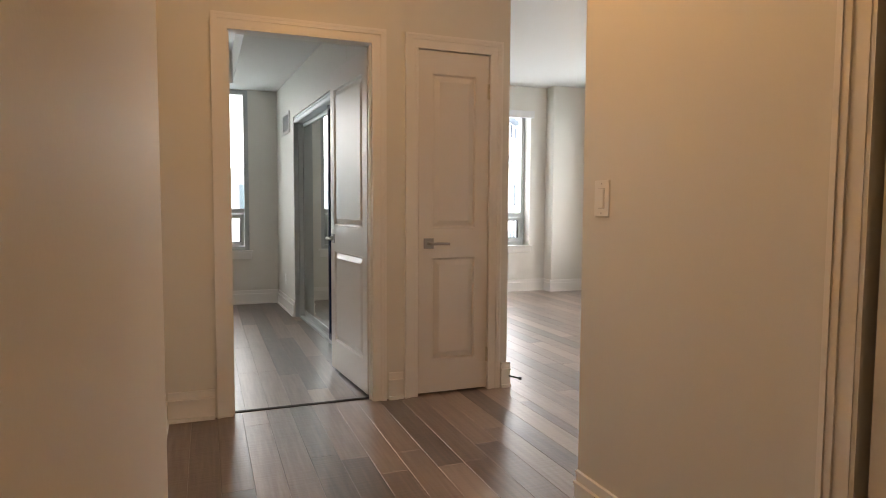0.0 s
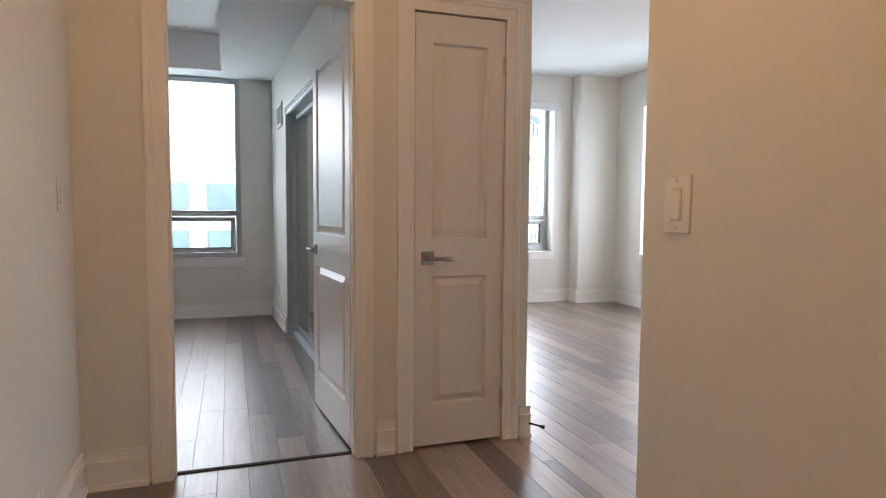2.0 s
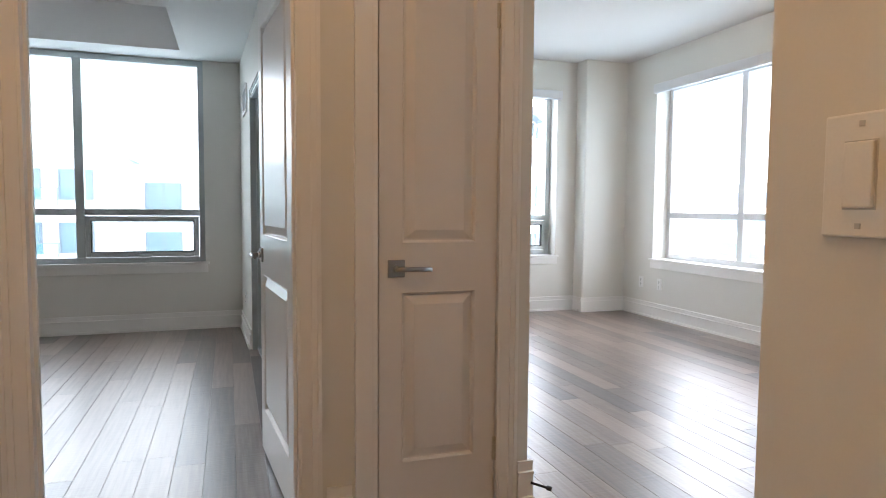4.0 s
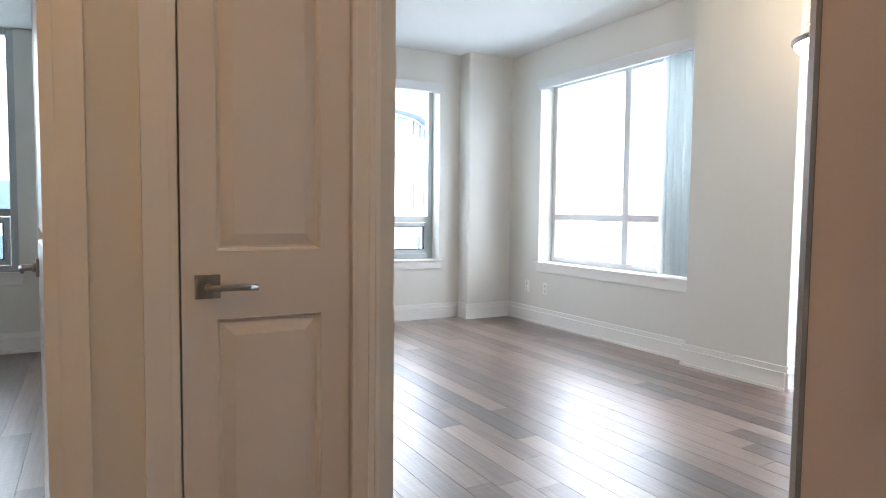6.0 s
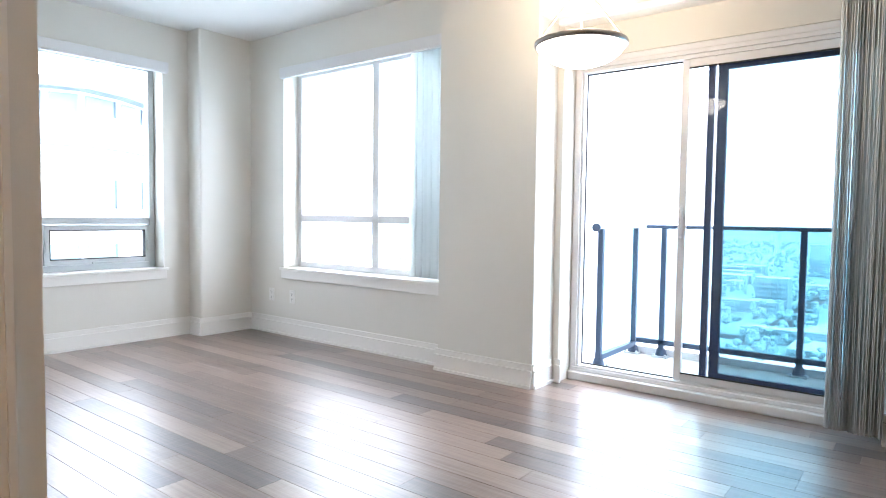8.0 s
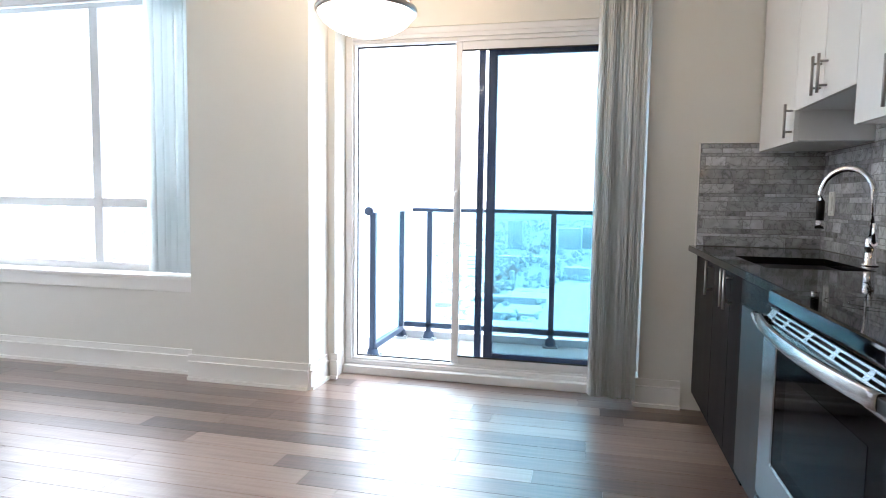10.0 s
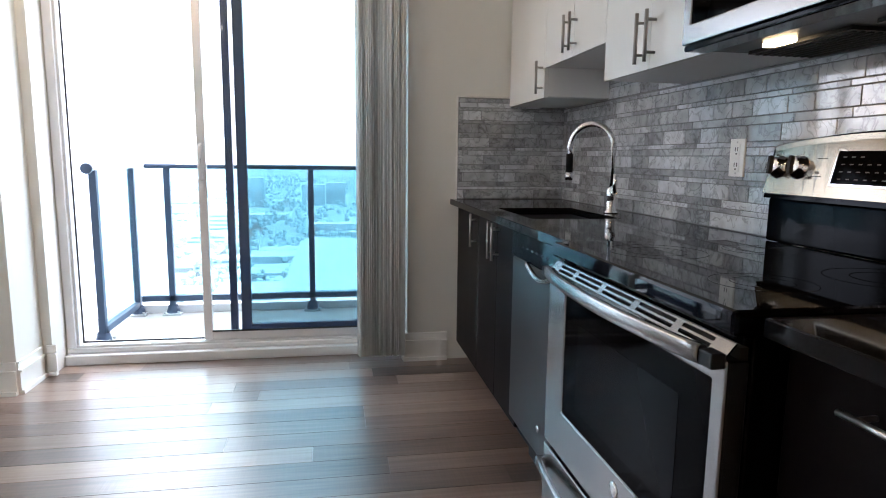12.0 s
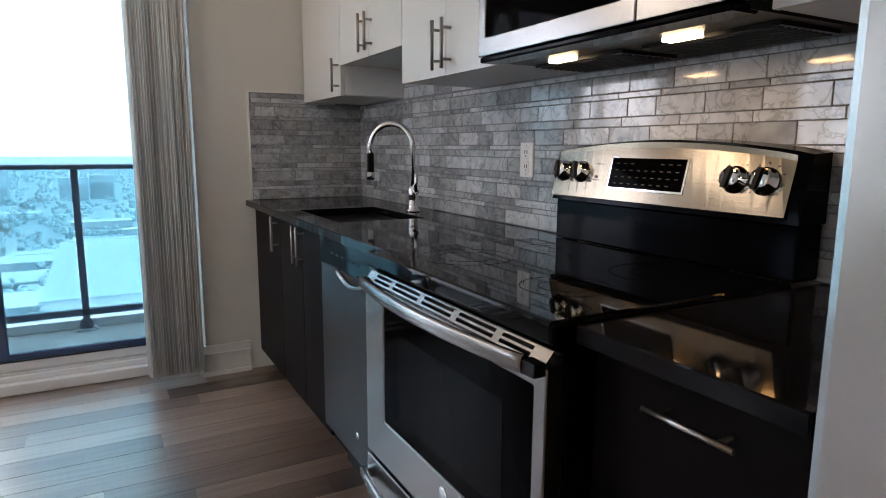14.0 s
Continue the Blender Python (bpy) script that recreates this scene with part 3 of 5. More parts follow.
# ---- mirrored closet in the bedroom ----
mc = thing("mirrored_closet", (BED_E, 5.0, 0), "mirrored sliding closet doors in grey metal frames", "closet")
CT, CB = 6.43, BED_E + 0.085
part("header_track", boxes((BED_E + 0.012, CB + 0.035, 4.36, CT, 1.965, 2.03), (BED_E + 0.004, BED_E + 0.02, 4.36, CT, 1.972, 1.984), (BED_E + 0.004, BED_E + 0.02, 4.36, CT, 2.008, 2.02)), ALU, mc, "ribbed grey metal track")
part("floor_track", boxes((CB - 0.045, CB + 0.035, 4.36, CT, 0, 0.014), (CB - 0.045, CB - 0.041, 4.36, CT, 0.014, 0.022), (CB - 0.004, CB, 4.36, CT, 0.014, 0.022)), ALU, mc)
part("side_channel", boxes((BED_E + 0.004, CB + 0.035, CT - 0.012, CT - 0.002, 0.0, 1.965), (CB - 0.04, CB + 0.03, CT - 0.04, CT - 0.012, 0.022, 1.965)), ALU, mc, "grey metal side channel")
# Dark sheet close behind the doors imitates the closet's unlit depth.
part("shade_sheet", boxes((CB + 0.036, CB + 0.039, 4.36, CT, 0, 2.03)), SLOT, mc, "dark sheet standing in for the unlit closet interior")
for y0, y1, x in ((5.08, 6.4, CB + 0.004), (4.38, 5.14, CB - 0.036)):
    d = part("sliding_door", boxes((x, x + 0.022, y0, y0 + 0.032, 0.024, 1.96), (x, x + 0.022, y1 - 0.032, y1, 0.024, 1.96), (x, x + 0.022, y0 + 0.032, y1 - 0.032, 0.024, 0.07), (x, x + 0.022, y0 + 0.032, y1 - 0.032, 1.925, 1.96)), NAVY if y0 < 5 else ALU, mc)
    part("mirror_pane", boxes((x + 0.008, x + 0.014, y0 + 0.03, y1 - 0.03, 0.065, 1.93)), MIRROR, d, "clear mirror pane")

mc.matrix_world = SKEW @ pose(BED_E, 5.0, 0)


# ---- windows ----
def pane_of(parent, axis, at, a, b, z0, z1, m=None):
    ob = part("pane", boxes((at, at + 0.006, a, b, z0, z1) if axis == "y" else (a, b, at, at + 0.006, z0, z1)), m or CLEAR, parent)
    ob.visible_shadow = m is DIMGLASS
    return ob


def window(name, axis, face, depth, a, b, z0, z1, bars, transom, material, label, awning=(), glaze=None):
    """A fixed window with a low row of lights. face: the plane of the room's wall; depth: how far in the frame stands; bars: uprights; awning: bays with an opening sash."""
    root = tagged(new(name), label, kind="structure")
    BASES[root] = Vector((0, 0, 0))
    f = face + depth

    def bm_of(*rows):
        return boxes(*[(lo, hi, u0, u1, w0, w1) if axis == "y" else (u0, u1, lo, hi, w0, w1) for lo, hi, u0, u1, w0, w1 in rows], bevel=0.003)

    part("window_frame", bm_of((f, f + 0.07, a, a + 0.05, z0, z1), (f, f + 0.07, b - 0.05, b, z0, z1), (f, f + 0.07, a + 0.05, b - 0.05, z0, z0 + 0.05), (f, f + 0.07, a + 0.05, b - 0.05, z1 - 0.05, z1)), material, root)
    edges = [a + 0.05] + [u for u in bars] + [b - 0.05]
    for u in bars:
        part("mullion", bm_of((f - 0.004, f + 0.074, u - 0.035, u + 0.035, z0 + 0.05, z1 - 0.05)), material, root)
    for i, (u0, u1) in enumerate(zip(edges, edges[1:])):
        u0 += 0.035 if i else 0
        u1 -= 0.035 if i + 2 < len(edges) else 0
        part("transom", bm_of((f, f + 0.07, u0, u1, transom - 0.03, transom + 0.03)), material, root)
        pane_of(root, axis, f + 0.035, u0, u1, transom + 0.03, z1 - 0.05, glaze)
        if i in awning:
            zz0, zz1, s = z0 + 0.05, transom - 0.03, 0.045
            sash = part("sash", bm_of((f - 0.012, f + 0.05, u0 + 0.004, u0 + s, zz0 + 0.004, zz1 - 0.004), (f - 0.012, f + 0.05, u1 - s, u1 - 0.004, zz0 + 0.004, zz1 - 0.004),
                                      (f - 0.012, f + 0.05, u0 + s, u1 - s, zz0 + 0.004, zz0 + s), (f - 0.012, f + 0.05, u0 + s, u1 - s, zz1 - s, zz1 - 0.004)), material, root)
            g = 0.008
            part("gasket", bm_of((f - 0.014, f + 0.03, u0 + s, u0 + s + g, zz0 + s, zz1 - s), (f - 0.014, f + 0.03, u1 - s - g, u1 - s, zz0 + s, zz1 - s),
                                 (f - 0.014, f + 0.03, u0 + s + g, u1 - s - g, zz0 + s, zz0 + s + g), (f - 0.014, f + 0.03, u0 + s + g, u1 - s - g, zz1 - s - g, zz1 - s)), RUBBER, sash, "black rubber gasket")
            pane_of(sash, axis, f + 0.02, u0 + s, u1 - s, zz0 + s, zz1 - s, glaze)
            um = (u0 + u1) / 2
            part("crank", bm_of((f - 0.03, f - 0.012, um - 0.07, um + 0.07, zz0 + 0.004, zz0 + 0.022)), material, sash, "folding window crank")
            for uu in (u0 + 0.022, u1 - 0.022):
                part("latch", bm_of((f - 0.026, f - 0.012, uu - 0.008, uu + 0.008, zz0 + 0.1, zz0 + 0.2)), material, sash)
        else:
            pane_of(root, axis, f + 0.035, u0, u1, z0 + 0.05, transom - 0.03, glaze)
    e = 0.035
    part("window_sill", bm_of((face - 0.028, f, a - e, b + e, z0 - 0.022, z0)), TRIM, root, "white painted sill")
    part("apron", bm_of((face - 0.016, face, a - e + 0.015, b + e - 0.015, z0 - 0.098, z0 - 0.022)), TRIM, root, "white painted apron")
    return root


window("window_1", "x", NORTH, 0.03, -1.25, 0.70, 0.622, 2.452, (-0.32,), 1.075, ALU, "grey aluminium bedroom window with opening lower light", (1,), DIMGLASS)
window("window_2", "x", NORTH, 0.155, 3.392, 4.35, 0.622, 2.41, (), 1.035, ALU, "grey aluminium living room window with opening lower light", (0,))
window("window_3", "y", EAST, 0.165, 4.932, 6.783, 0.622, 2.41, (5.778,), 1.075, VINYL, "white framed double living room window")

for name, axis, rows in (("window_valance", "x", (3.35, 4.385, NORTH - 0.05, NORTH, 2.34, 2.425)), ("window_valance", "y", (EAST - 0.035, EAST, 4.882, 6.8, 2.34, 2.425))):
    c = thing(name, ((rows[0] + rows[1]) / 2, (rows[2] + rows[3]) / 2, 2.315), "white blind valance over the living room window", "valance", "window valances")
    part("fascia", boxes(rows, bevel=0.004), VINYL, c)
    part("lip", boxes((rows[0] + 0.004, rows[1] - 0.004, rows[2] + 0.004, rows[3] - 0.004, 2.333, 2.3395)), VINYL, c)


def blind_slats(root, x, y0, n, step, z0, z1, turn, wide=0.089, seed=1, material=None):
    """Hanging blind vanes, each slightly bowed and turned."""
    rng = random.Random(seed)
    for k in range(n):
        bm = bmesh.new()
        pts = [(-wide / 2 + wide * i / 6, 0.006 * math.sin(math.pi * i / 6)) for i in range(7)]
        front = [[bm.verts.new((u, v, z)) for u, v in pts] for z in (0, z1 - z0)]
        back = [[bm.verts.new((u, v + 0.0012, z)) for u, v in pts] for z in (0, z1 - z0)]
        for i in range(6):
            bm.faces.new((front[0][i], front[0][i + 1], front[1][i + 1], front[1][i])).smooth = True
            bm.faces.new((back[0][i + 1], back[0][i], back[1][i], back[1][i + 1])).smooth = True
            bm.faces.new((front[0][i + 1], front[0][i], back[0][i], back[0][i + 1]))
        for i in (0, 6):
            bm.faces.new((front[0][i], front[1][i], back[1][i], back[0][i]))
        turn_mesh(bm, pose(x + rng.uniform(-0.006, 0.006), y0 + k * step, z0 + rng.uniform(-0.003, 0.003), 0, 0, turn + rng.uniform(-5, 5)))
        part("vane", bm, material or BLIND, root)


vb = thing("vertical_blind", (5.3, 2.42, 0.05), "grey-white vertical blind drawn aside at the balcony door", "blind")
part("head_track", boxes((5.185, 5.225, 2.24, 4.05, 2.345, 2.385), bevel=0.003), VINYL, vb)
blind_slats(vb, 5.255, 2.262, 21, 0.0119, 0.045, 2.35, 13, wide=0.087, seed=4)
vb2 = thing("vertical_blind", (5.19, 5.1, 0.64), "white vertical blind drawn to one side of the window", "blind")
part("head_track", boxes((5.17, 5.21, 4.94, 6.77, 2.37, 2.4)), VINYL, vb2)
blind_slats(vb2, 5.2, 4.985, 11, 0.03, 0.635, 2.372, 80, seed=9, material=SHEER)


# ---- balcony door ----
bd = tagged(new("door_balcony"), "white framed sliding balcony door with tinted glass", kind="structure")
BASES[bd] = Vector((0, 0, 0))
Y0, Y1, YM = 2.24, 4.053, 3.33
part("door_sill", boxes((5.41, 5.6, Y0, Y1, 0.0, 0.055), (5.445, 5.6, Y0, Y1, 0.055, 0.085), bevel=0.006), VINYL, bd, "white ribbed door sill")
part("sill_rib", boxes((5.455, 5.462, Y0, Y1, 0.085, 0.097), (5.485, 5.492, Y0, Y1, 0.085, 0.097)), VINYL, bd)
part("door_frame", boxes((5.45, 5.58, Y0, Y0 + 0.045, 0.085, 2.175), (5.45, 5.58, Y1 - 0.045, Y1, 0.085, 2.175), (5.45, 5.58, Y0 + 0.045, Y1 - 0.045, 2.11, 2.175),
                         (5.462, 5.58, Y0 + 0.045, Y1 - 0.045, 2.085, 2.11), (5.465, 5.58, Y1 - 0.06, Y1 - 0.045, 0.085, 2.085), bevel=0.004), VINYL, bd)
part("head_rib", boxes((5.442, 5.45, Y0, Y1, 2.135, 2.15)), VINYL, bd)
mv = part("fixed_leaf", boxes((5.475, 5.51, YM - 0.022, YM + 0.022, 0.1, 2.085), (5.475, 5.51, Y0 + 0.045, YM - 0.022, 0.1, 0.145), (5.475, 5.51, Y0 + 0.045, YM - 0.022, 2.035, 2.085), (5.475, 5.51, Y0 + 0.045, Y0 + 0.085, 0.145, 2.035), bevel=0.003), VINYL, bd)
pane_of(mv, "y", 5.49, Y0 + 0.085, YM - 0.022, 0.145, 2.035, CLEAR)
part("black_line", boxes((5.472, 5.478, Y0 + 0.085, YM - 0.022, 0.145, 0.154), (5.472, 5.478, Y0 + 0.085, YM - 0.022, 2.026, 2.035)), RUBBER, mv)
part("gasket", boxes((5.51, 5.515, YM + 0.022, Y1 - 0.06, 0.097, 0.106), (5.51, 5.515, YM + 0.022, Y1 - 0.06, 2.077, 2.085), (5.51, 5.515, Y1 - 0.066, Y1 - 0.06, 0.106, 2.077)), RUBBER, bd)
sc = part("sliding_leaf", boxes((5.53, 5.565, 3.102, 3.156, 0.1, 2.085), (5.53, 5.565, Y0 + 0.045, 3.102, 0.1, 0.168), (5.53, 5.565, Y0 + 0.045, 3.102, 2.012, 2.085), bevel=0.003), NAVY, bd, "dark metal leaf")
pane_of(sc, "y", 5.545, Y0 + 0.045, 3.102, 0.168, 2.012, TEAL)
part("stile", boxes((5.566, 5.6, 3.182, 3.222, 0.1, 2.085)), NAVY, bd, "dark metal stile")
pull = bmesh.new()
tube(pull, [(5.475, YM, 1.0), (5.45, YM, 1.015), (5.442, YM, 1.06), (5.442, YM, 1.12), (5.45, YM, 1.165), (5.475, YM, 1.18)], 0.012, 10)
part("pull_handle", pull, VINYL, mv, "white moulded pull handle")
part("latch_plate", boxes((5.466, 5.476, YM - 0.016, YM + 0.016, 0.98, 1.2), bevel=0.002), VINYL, mv)


# ---- pendant ----
PX, PY, PZ = 4.52, 3.57, 2.0
pen = thing("pendant_lamp", (PX, PY, PZ - 0.13), "lit alabaster glass bowl pendant with a nickel rim", "pendant lamp")
bowl = bmesh.new()
prof = [(0.001, -0.125)] + [(0.262 * math.sin(a), -0.125 + 0.125 * (1 - math.cos(a)) / (1 - math.cos(1.45)) * 1.0) for a in [1.45 * i / 12 for i in range(1, 13)]]
prof = [(r / prof[-1][0] * 0.228, z * 0.9) for r, z in prof]
lathe(bowl, (PX, PY, PZ), prof + [(r * 0.975, z + 0.006) for r, z in prof[::-1]])
part("bowl", bowl, BOWL, pen, "glowing cream glass bowl")
rim = bmesh.new()
lathe(rim, (PX, PY, PZ), [(0.222, -0.012), (0.235, -0.01), (0.239, 0.0), (0.237, 0.012), (0.23, 0.016), (0.224, 0.012), (0.222, -0.012)])
part("rim", rim, NICKEL, pen, "brushed nickel rim")
part("stem", rods(((PX, PY, PZ + 0.3), (PX, PY, 2.72), 0.008), ((PX, PY, PZ + 0.285), (PX, PY, PZ + 0.32), 0.022)), NICKEL, pen)
for k in range(3):
    a = radians(25 + 120 * k)
    part("arm", rods(((PX + 0.228 * math.cos(a), PY + 0.228 * math.sin(a), PZ + 0.01), (PX, PY, PZ + 0.31), 0.005)), HINGE, pen, "pale satin arm")
can = bmesh.new()
lathe(can, (PX, PY, 2.72), [(0.001, 0.03), (0.06, 0.03), (0.058, 0.012), (0.02, 0.0), (0.001, 0.0)], 24)
part("canopy", can, NICKEL, pen)


# ---- kitchen: worktop and base units ----
CZ = 0.905
FRONT = 1.957


def bar_handle(parent, x, y, z0, z1, axis="z", r=0.006, off=0.032):
    """Round bar pull on two posts, standing off the face y."""
    bm = bmesh.new()
    if axis == "z":
        rod(bm, (x, y + off, z0), (x, y + off, z1), r)
        for z in (z0 + 0.028, z1 - 0.028):
            rod(bm, (x, y, z), (x, y + off, z), r * 0.8)
    else:
        rod(bm, (z0, y + off, x), (z1, y + off, x), r)
        for u in (z0 + 0.025, z1 - 0.025):
            rod(bm, (u, y, x), (u, y + off, x), r * 0.8)
    return part("handle", bm, NICKEL, parent, "brushed nickel bar handle")


def base_unit(x0, x1, doors, label):
    root = thing("base_cabinet", ((x0 + x1) / 2, 1.66, 0), label, "cabinet", "base cabinets")
    part("carcass", boxes((x0, x1, KSOUTH, FRONT - 0.02, 0.1, CZ - 0.03)), ESPRESSO, root)
    part("toe_kick", boxes((x0, x1, KSOUTH, FRONT - 0.075, 0.0, 0.1)), ESPRESSO, root)
    for a, b, hx in doors:
        d = part("door", boxes((a + 0.0015, b - 0.0015, FRONT - 0.0195, FRONT, 0.105, CZ - 0.035), bevel=0.0015), ESPRESSO, root, "dark espresso flat door")
        bar_handle(d, hx, FRONT, 0.706, 0.864)
    return root


base_unit(4.765, 5.262, [(4.765, 5.262, 4.802)], "narrow espresso base cabinet with a bar handle")
base_unit(4.10, 4.765, [(4.422, 4.765, 4.457), (4.10, 4.422, 4.39)], "espresso sink base cabinet with two doors")
du = base_unit(2.335, 2.692, [], "espresso drawer unit between range and fridge")
for z0, z1 in ((0.105, 0.37), (0.374, 0.63), (0.634, 0.87)):
    d = part("drawer_front", boxes((2.3365, 2.6905, FRONT - 0.0195, FRONT + 0.021, z0, z1), bevel=0.0015), ESPRESSO, du, "dark espresso flat drawer front")
    bar_handle(d, z1 - 0.053, FRONT + 0.021, 2.417, 2.563, axis="x", r=0.005)

# worktop with a cut-out for the sink
SX0, SX1, SY0, SY1 = 4.13, 4.64, 1.55, 1.90
wt = turn_mesh(frame_ring(3.4535, KEAST, KSOUTH, 2.0, SX0, SX1, SY0, SY1, CZ - 0.03, CZ, 0.0015), Matrix(((1, 0, 0, 0), (0, 0, 1, 0), (0, 1, 0, 0), (0, 0, 0, 1))))
worktop = tagged(part("worktop", wt, GRANITE), "polished black granite worktop with an undermount sink cut-out", "worktop")
worktop2 = tagged(part("worktop", boxes((2.325, 2.695, KSOUTH, 2.02, CZ - 0.03, CZ), bevel=0.002), GRANITE), "short polished black granite worktop beside the fridge", "worktop")
part("front_edge", boxes((3.4545, KEAST - 0.002, 2.0, 2.0025, CZ - 0.0285, CZ - 0.0015), bevel=0.001), GRANITE, worktop, "polished granite front edge")
part("front_edge", boxes((2.327, 2.693, 2.02, 2.0225, CZ - 0.0285, CZ - 0.0015), bevel=0.001), GRANITE, worktop2, "polished granite front edge")

sink = thing("sink", (4.385, 1.72, 0.7), "dark undermount kitchen sink basin", "sink")
part("basin", boxes((SX0 - 0.01, SX1 + 0.01, SY0 - 0.01, SY1 + 0.01, 0.70, 0.712), (SX0 - 0.012, SX0, SY0 - 0.01, SY1 + 0.01, 0.712, CZ - 0.031), (SX1, SX1 + 0.012, SY0 - 0.01, SY1 + 0.01, 0.712, CZ - 0.031),
                    (SX0, SX1, SY0 - 0.012, SY0, 0.712, CZ - 0.031), (SX0, SX1, SY1, SY1 + 0.012, 0.712, CZ - 0.031)), STEEL, sink, "steel basin")
dr = bmesh.new()
lathe(dr, (4.385, 1.72, 0.712), [(0.001, 0.002), (0.03, 0.002), (0.042, 0.005), (0.045, 0.001)], 24)
part("drain", dr, CHROME, sink)

fc = thing("kitchen_faucet", (4.365, 1.485, CZ), "tall chrome gooseneck pull-down kitchen faucet", "faucet")
FX, FY = 4.365, 1.485
body = bmesh.new()
lathe(body, (FX, FY, CZ), [(0.001, 0), (0.029, 0), (0.029, 0.006), (0.021, 0.012), (0.019, 0.06), (0.021, 0.066), (0.021, 0.1), (0.014, 0.108), (0.001, 0.108)], 24)
part("base", body, CHROME, fc)
neck = bmesh.new()
arc = [(FX, FY, CZ + 0.1), (FX, FY, CZ + 0.27)]
DXF, DYF = 0.75, 0.66
arc += [(FX + 0.1 * (1 - math.cos(a)) * DXF, FY + 0.1 * (1 - math.cos(a)) * DYF, CZ + 0.27 + 0.1 * math.sin(a)) for a in [math.pi * i / 14 for i in range(1, 15)]]
arc.append((FX + 0.2 * DXF, FY + 0.2 * DYF, CZ + 0.245))
tube(neck, arc, 0.0125, 14)
part("neck", neck, CHROME, fc)
hx, hy = FX + 0.2 * DXF, FY + 0.2 * DYF
part("grip", rods(((hx, hy, CZ + 0.165), (hx, hy, CZ + 0.245), 0.0155), n=16), BLACKP, fc, "black rubber grip")
part("spray_head", rods(((hx, hy, CZ + 0.132), (hx, hy, CZ + 0.165), 0.0165), n=16), CHROME, fc)
lv = bmesh.new()
rod(lv, (FX, FY, CZ + 0.082), (FX - 0.055, FY + 0.012, CZ + 0.088), 0.011, 14)
tube(lv, [(FX - 0.048, FY + 0.011, CZ + 0.088), (FX - 0.056, FY + 0.014, CZ + 0.12), (FX - 0.062, FY + 0.016, CZ + 0.165)], 0.0085, 10)
part("lever", lv, CHROME, fc)


# ---- wall cabinets ----
UF, UTOP = 1.682, 2.42


def wall_unit(x0, x1, z0, doors, label):
    root = thing("wall_cabinet", ((x0 + x1) / 2, 1.5, z0), label, "cabinet", "wall cabinets")
    part("carcass", boxes((x0 + 0.001, x1 - 0.001, KSOUTH, UF - 0.019, z0 + 0.004, UTOP)), WHITECAB, root)
    # Bottom panel is a greyer tone than the white carcass and doors.
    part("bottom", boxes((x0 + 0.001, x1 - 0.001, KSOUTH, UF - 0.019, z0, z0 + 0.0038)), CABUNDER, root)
    for a, b, h0, h1, hx in doors:
        d = part("door", boxes((a + 0.0015, b - 0.0015, UF - 0.0185, UF, z0 - 0.002, UTOP), bevel=0.0012), WHITECAB, root)
        bar_handle(d, hx, UF, h0, h1)
    return root


wall_unit(4.695, 5.262, 1.405, [(4.695, 5.262, 1.42, 1.566, 4.722)], "tall white wall cabinet with one flat door")
wall_unit(4.052, 4.695, 1.535, [(4.362, 4.695, 1.55, 1.697, 4.394), (4.052, 4.362, 1.55, 1.695, 4.329)], "short white wall cabinet with two flat doors")
wall_unit(3.412, 4.052, 1.402, [(3.731, 4.052, 1.416, 1.566, 3.762), (3.412, 3.731, 1.416, 1.566, 3.7)], "white wall cabinet with two flat doors beside the microwave")
wall_unit(2.325, 2.645, 1.402, [(2.325, 2.645, 1.428, 1.587, 2.6)], "white wall cabinet beside the fridge")
wall_unit(2.65, 3.408, 1.85, [(3.03, 3.408, 1.87, 2.02, 3.06), (2.65, 3.03, 1.87, 2.02, 3.0)], "white wall cabinet over the microwave")

# ---- microwave ----
MX0, MX1, MF, MZ = 2.652, 3.408, 1.765, 1.405
mw = thing("microwave", (3.03, 1.55, MZ), "stainless over-the-range microwave with black glass door", "microwave")
part("case", boxes((MX0, MX1, KSOUTH, MF - 0.04, MZ + 0.01, 1.845)), BLACKP, mw, "black metal case")
dw = part("door", frame_ring(2.86, MX1, MZ + 0.004, 1.845, 2.9, MX1 - 0.033, MZ + 0.05, 1.79, MF - 0.038, MF, 0.003), STEEL, mw, "brushed stainless door")
part("window", boxes((2.899, MX1 - 0.032, MF - 0.03, MF - 0.004, MZ + 0.049, 1.791)), DISPLAY, dw, "black glass window")
part("control_panel", boxes((MX0, 2.857, MF - 0.038, MF, MZ + 0.004, MZ + 0.095), (MX0, 2.857, MF - 0.038, MF - 0.002, MZ + 0.095, 1.845), bevel=0.002), STEEL, mw)
part("keypad", boxes((MX0 + 0.02, 2.84, MF - 0.004, MF + 0.001, MZ + 0.12, 1.80)), DISPLAY, mw, "black glass keypad")
tb = bmesh.new()
tube(tb, [(2.885, MF, MZ + 0.1), (2.885, MF + 0.045, MZ + 0.12), (2.885, MF + 0.045, 1.77), (2.885, MF, 1.79)], 0.011, 12)
part("door_handle", tb, STEEL, dw, "stainless bar handle")
hood = bmesh.new()
for row in ((MX0 + 0.002, MX1 - 0.002, KSOUTH + 0.01, MF - 0.045, MZ - 0.006, MZ + 0.01),):
    box(hood, *row)
part("underside", hood, BLACKP, mw, "black vented underside")
part("lip", boxes((MX0 + 0.004, MX1 - 0.004, MF - 0.07, MF - 0.004, MZ - 0.011, MZ + 0.003), bevel=0.004), BLACK, mw)
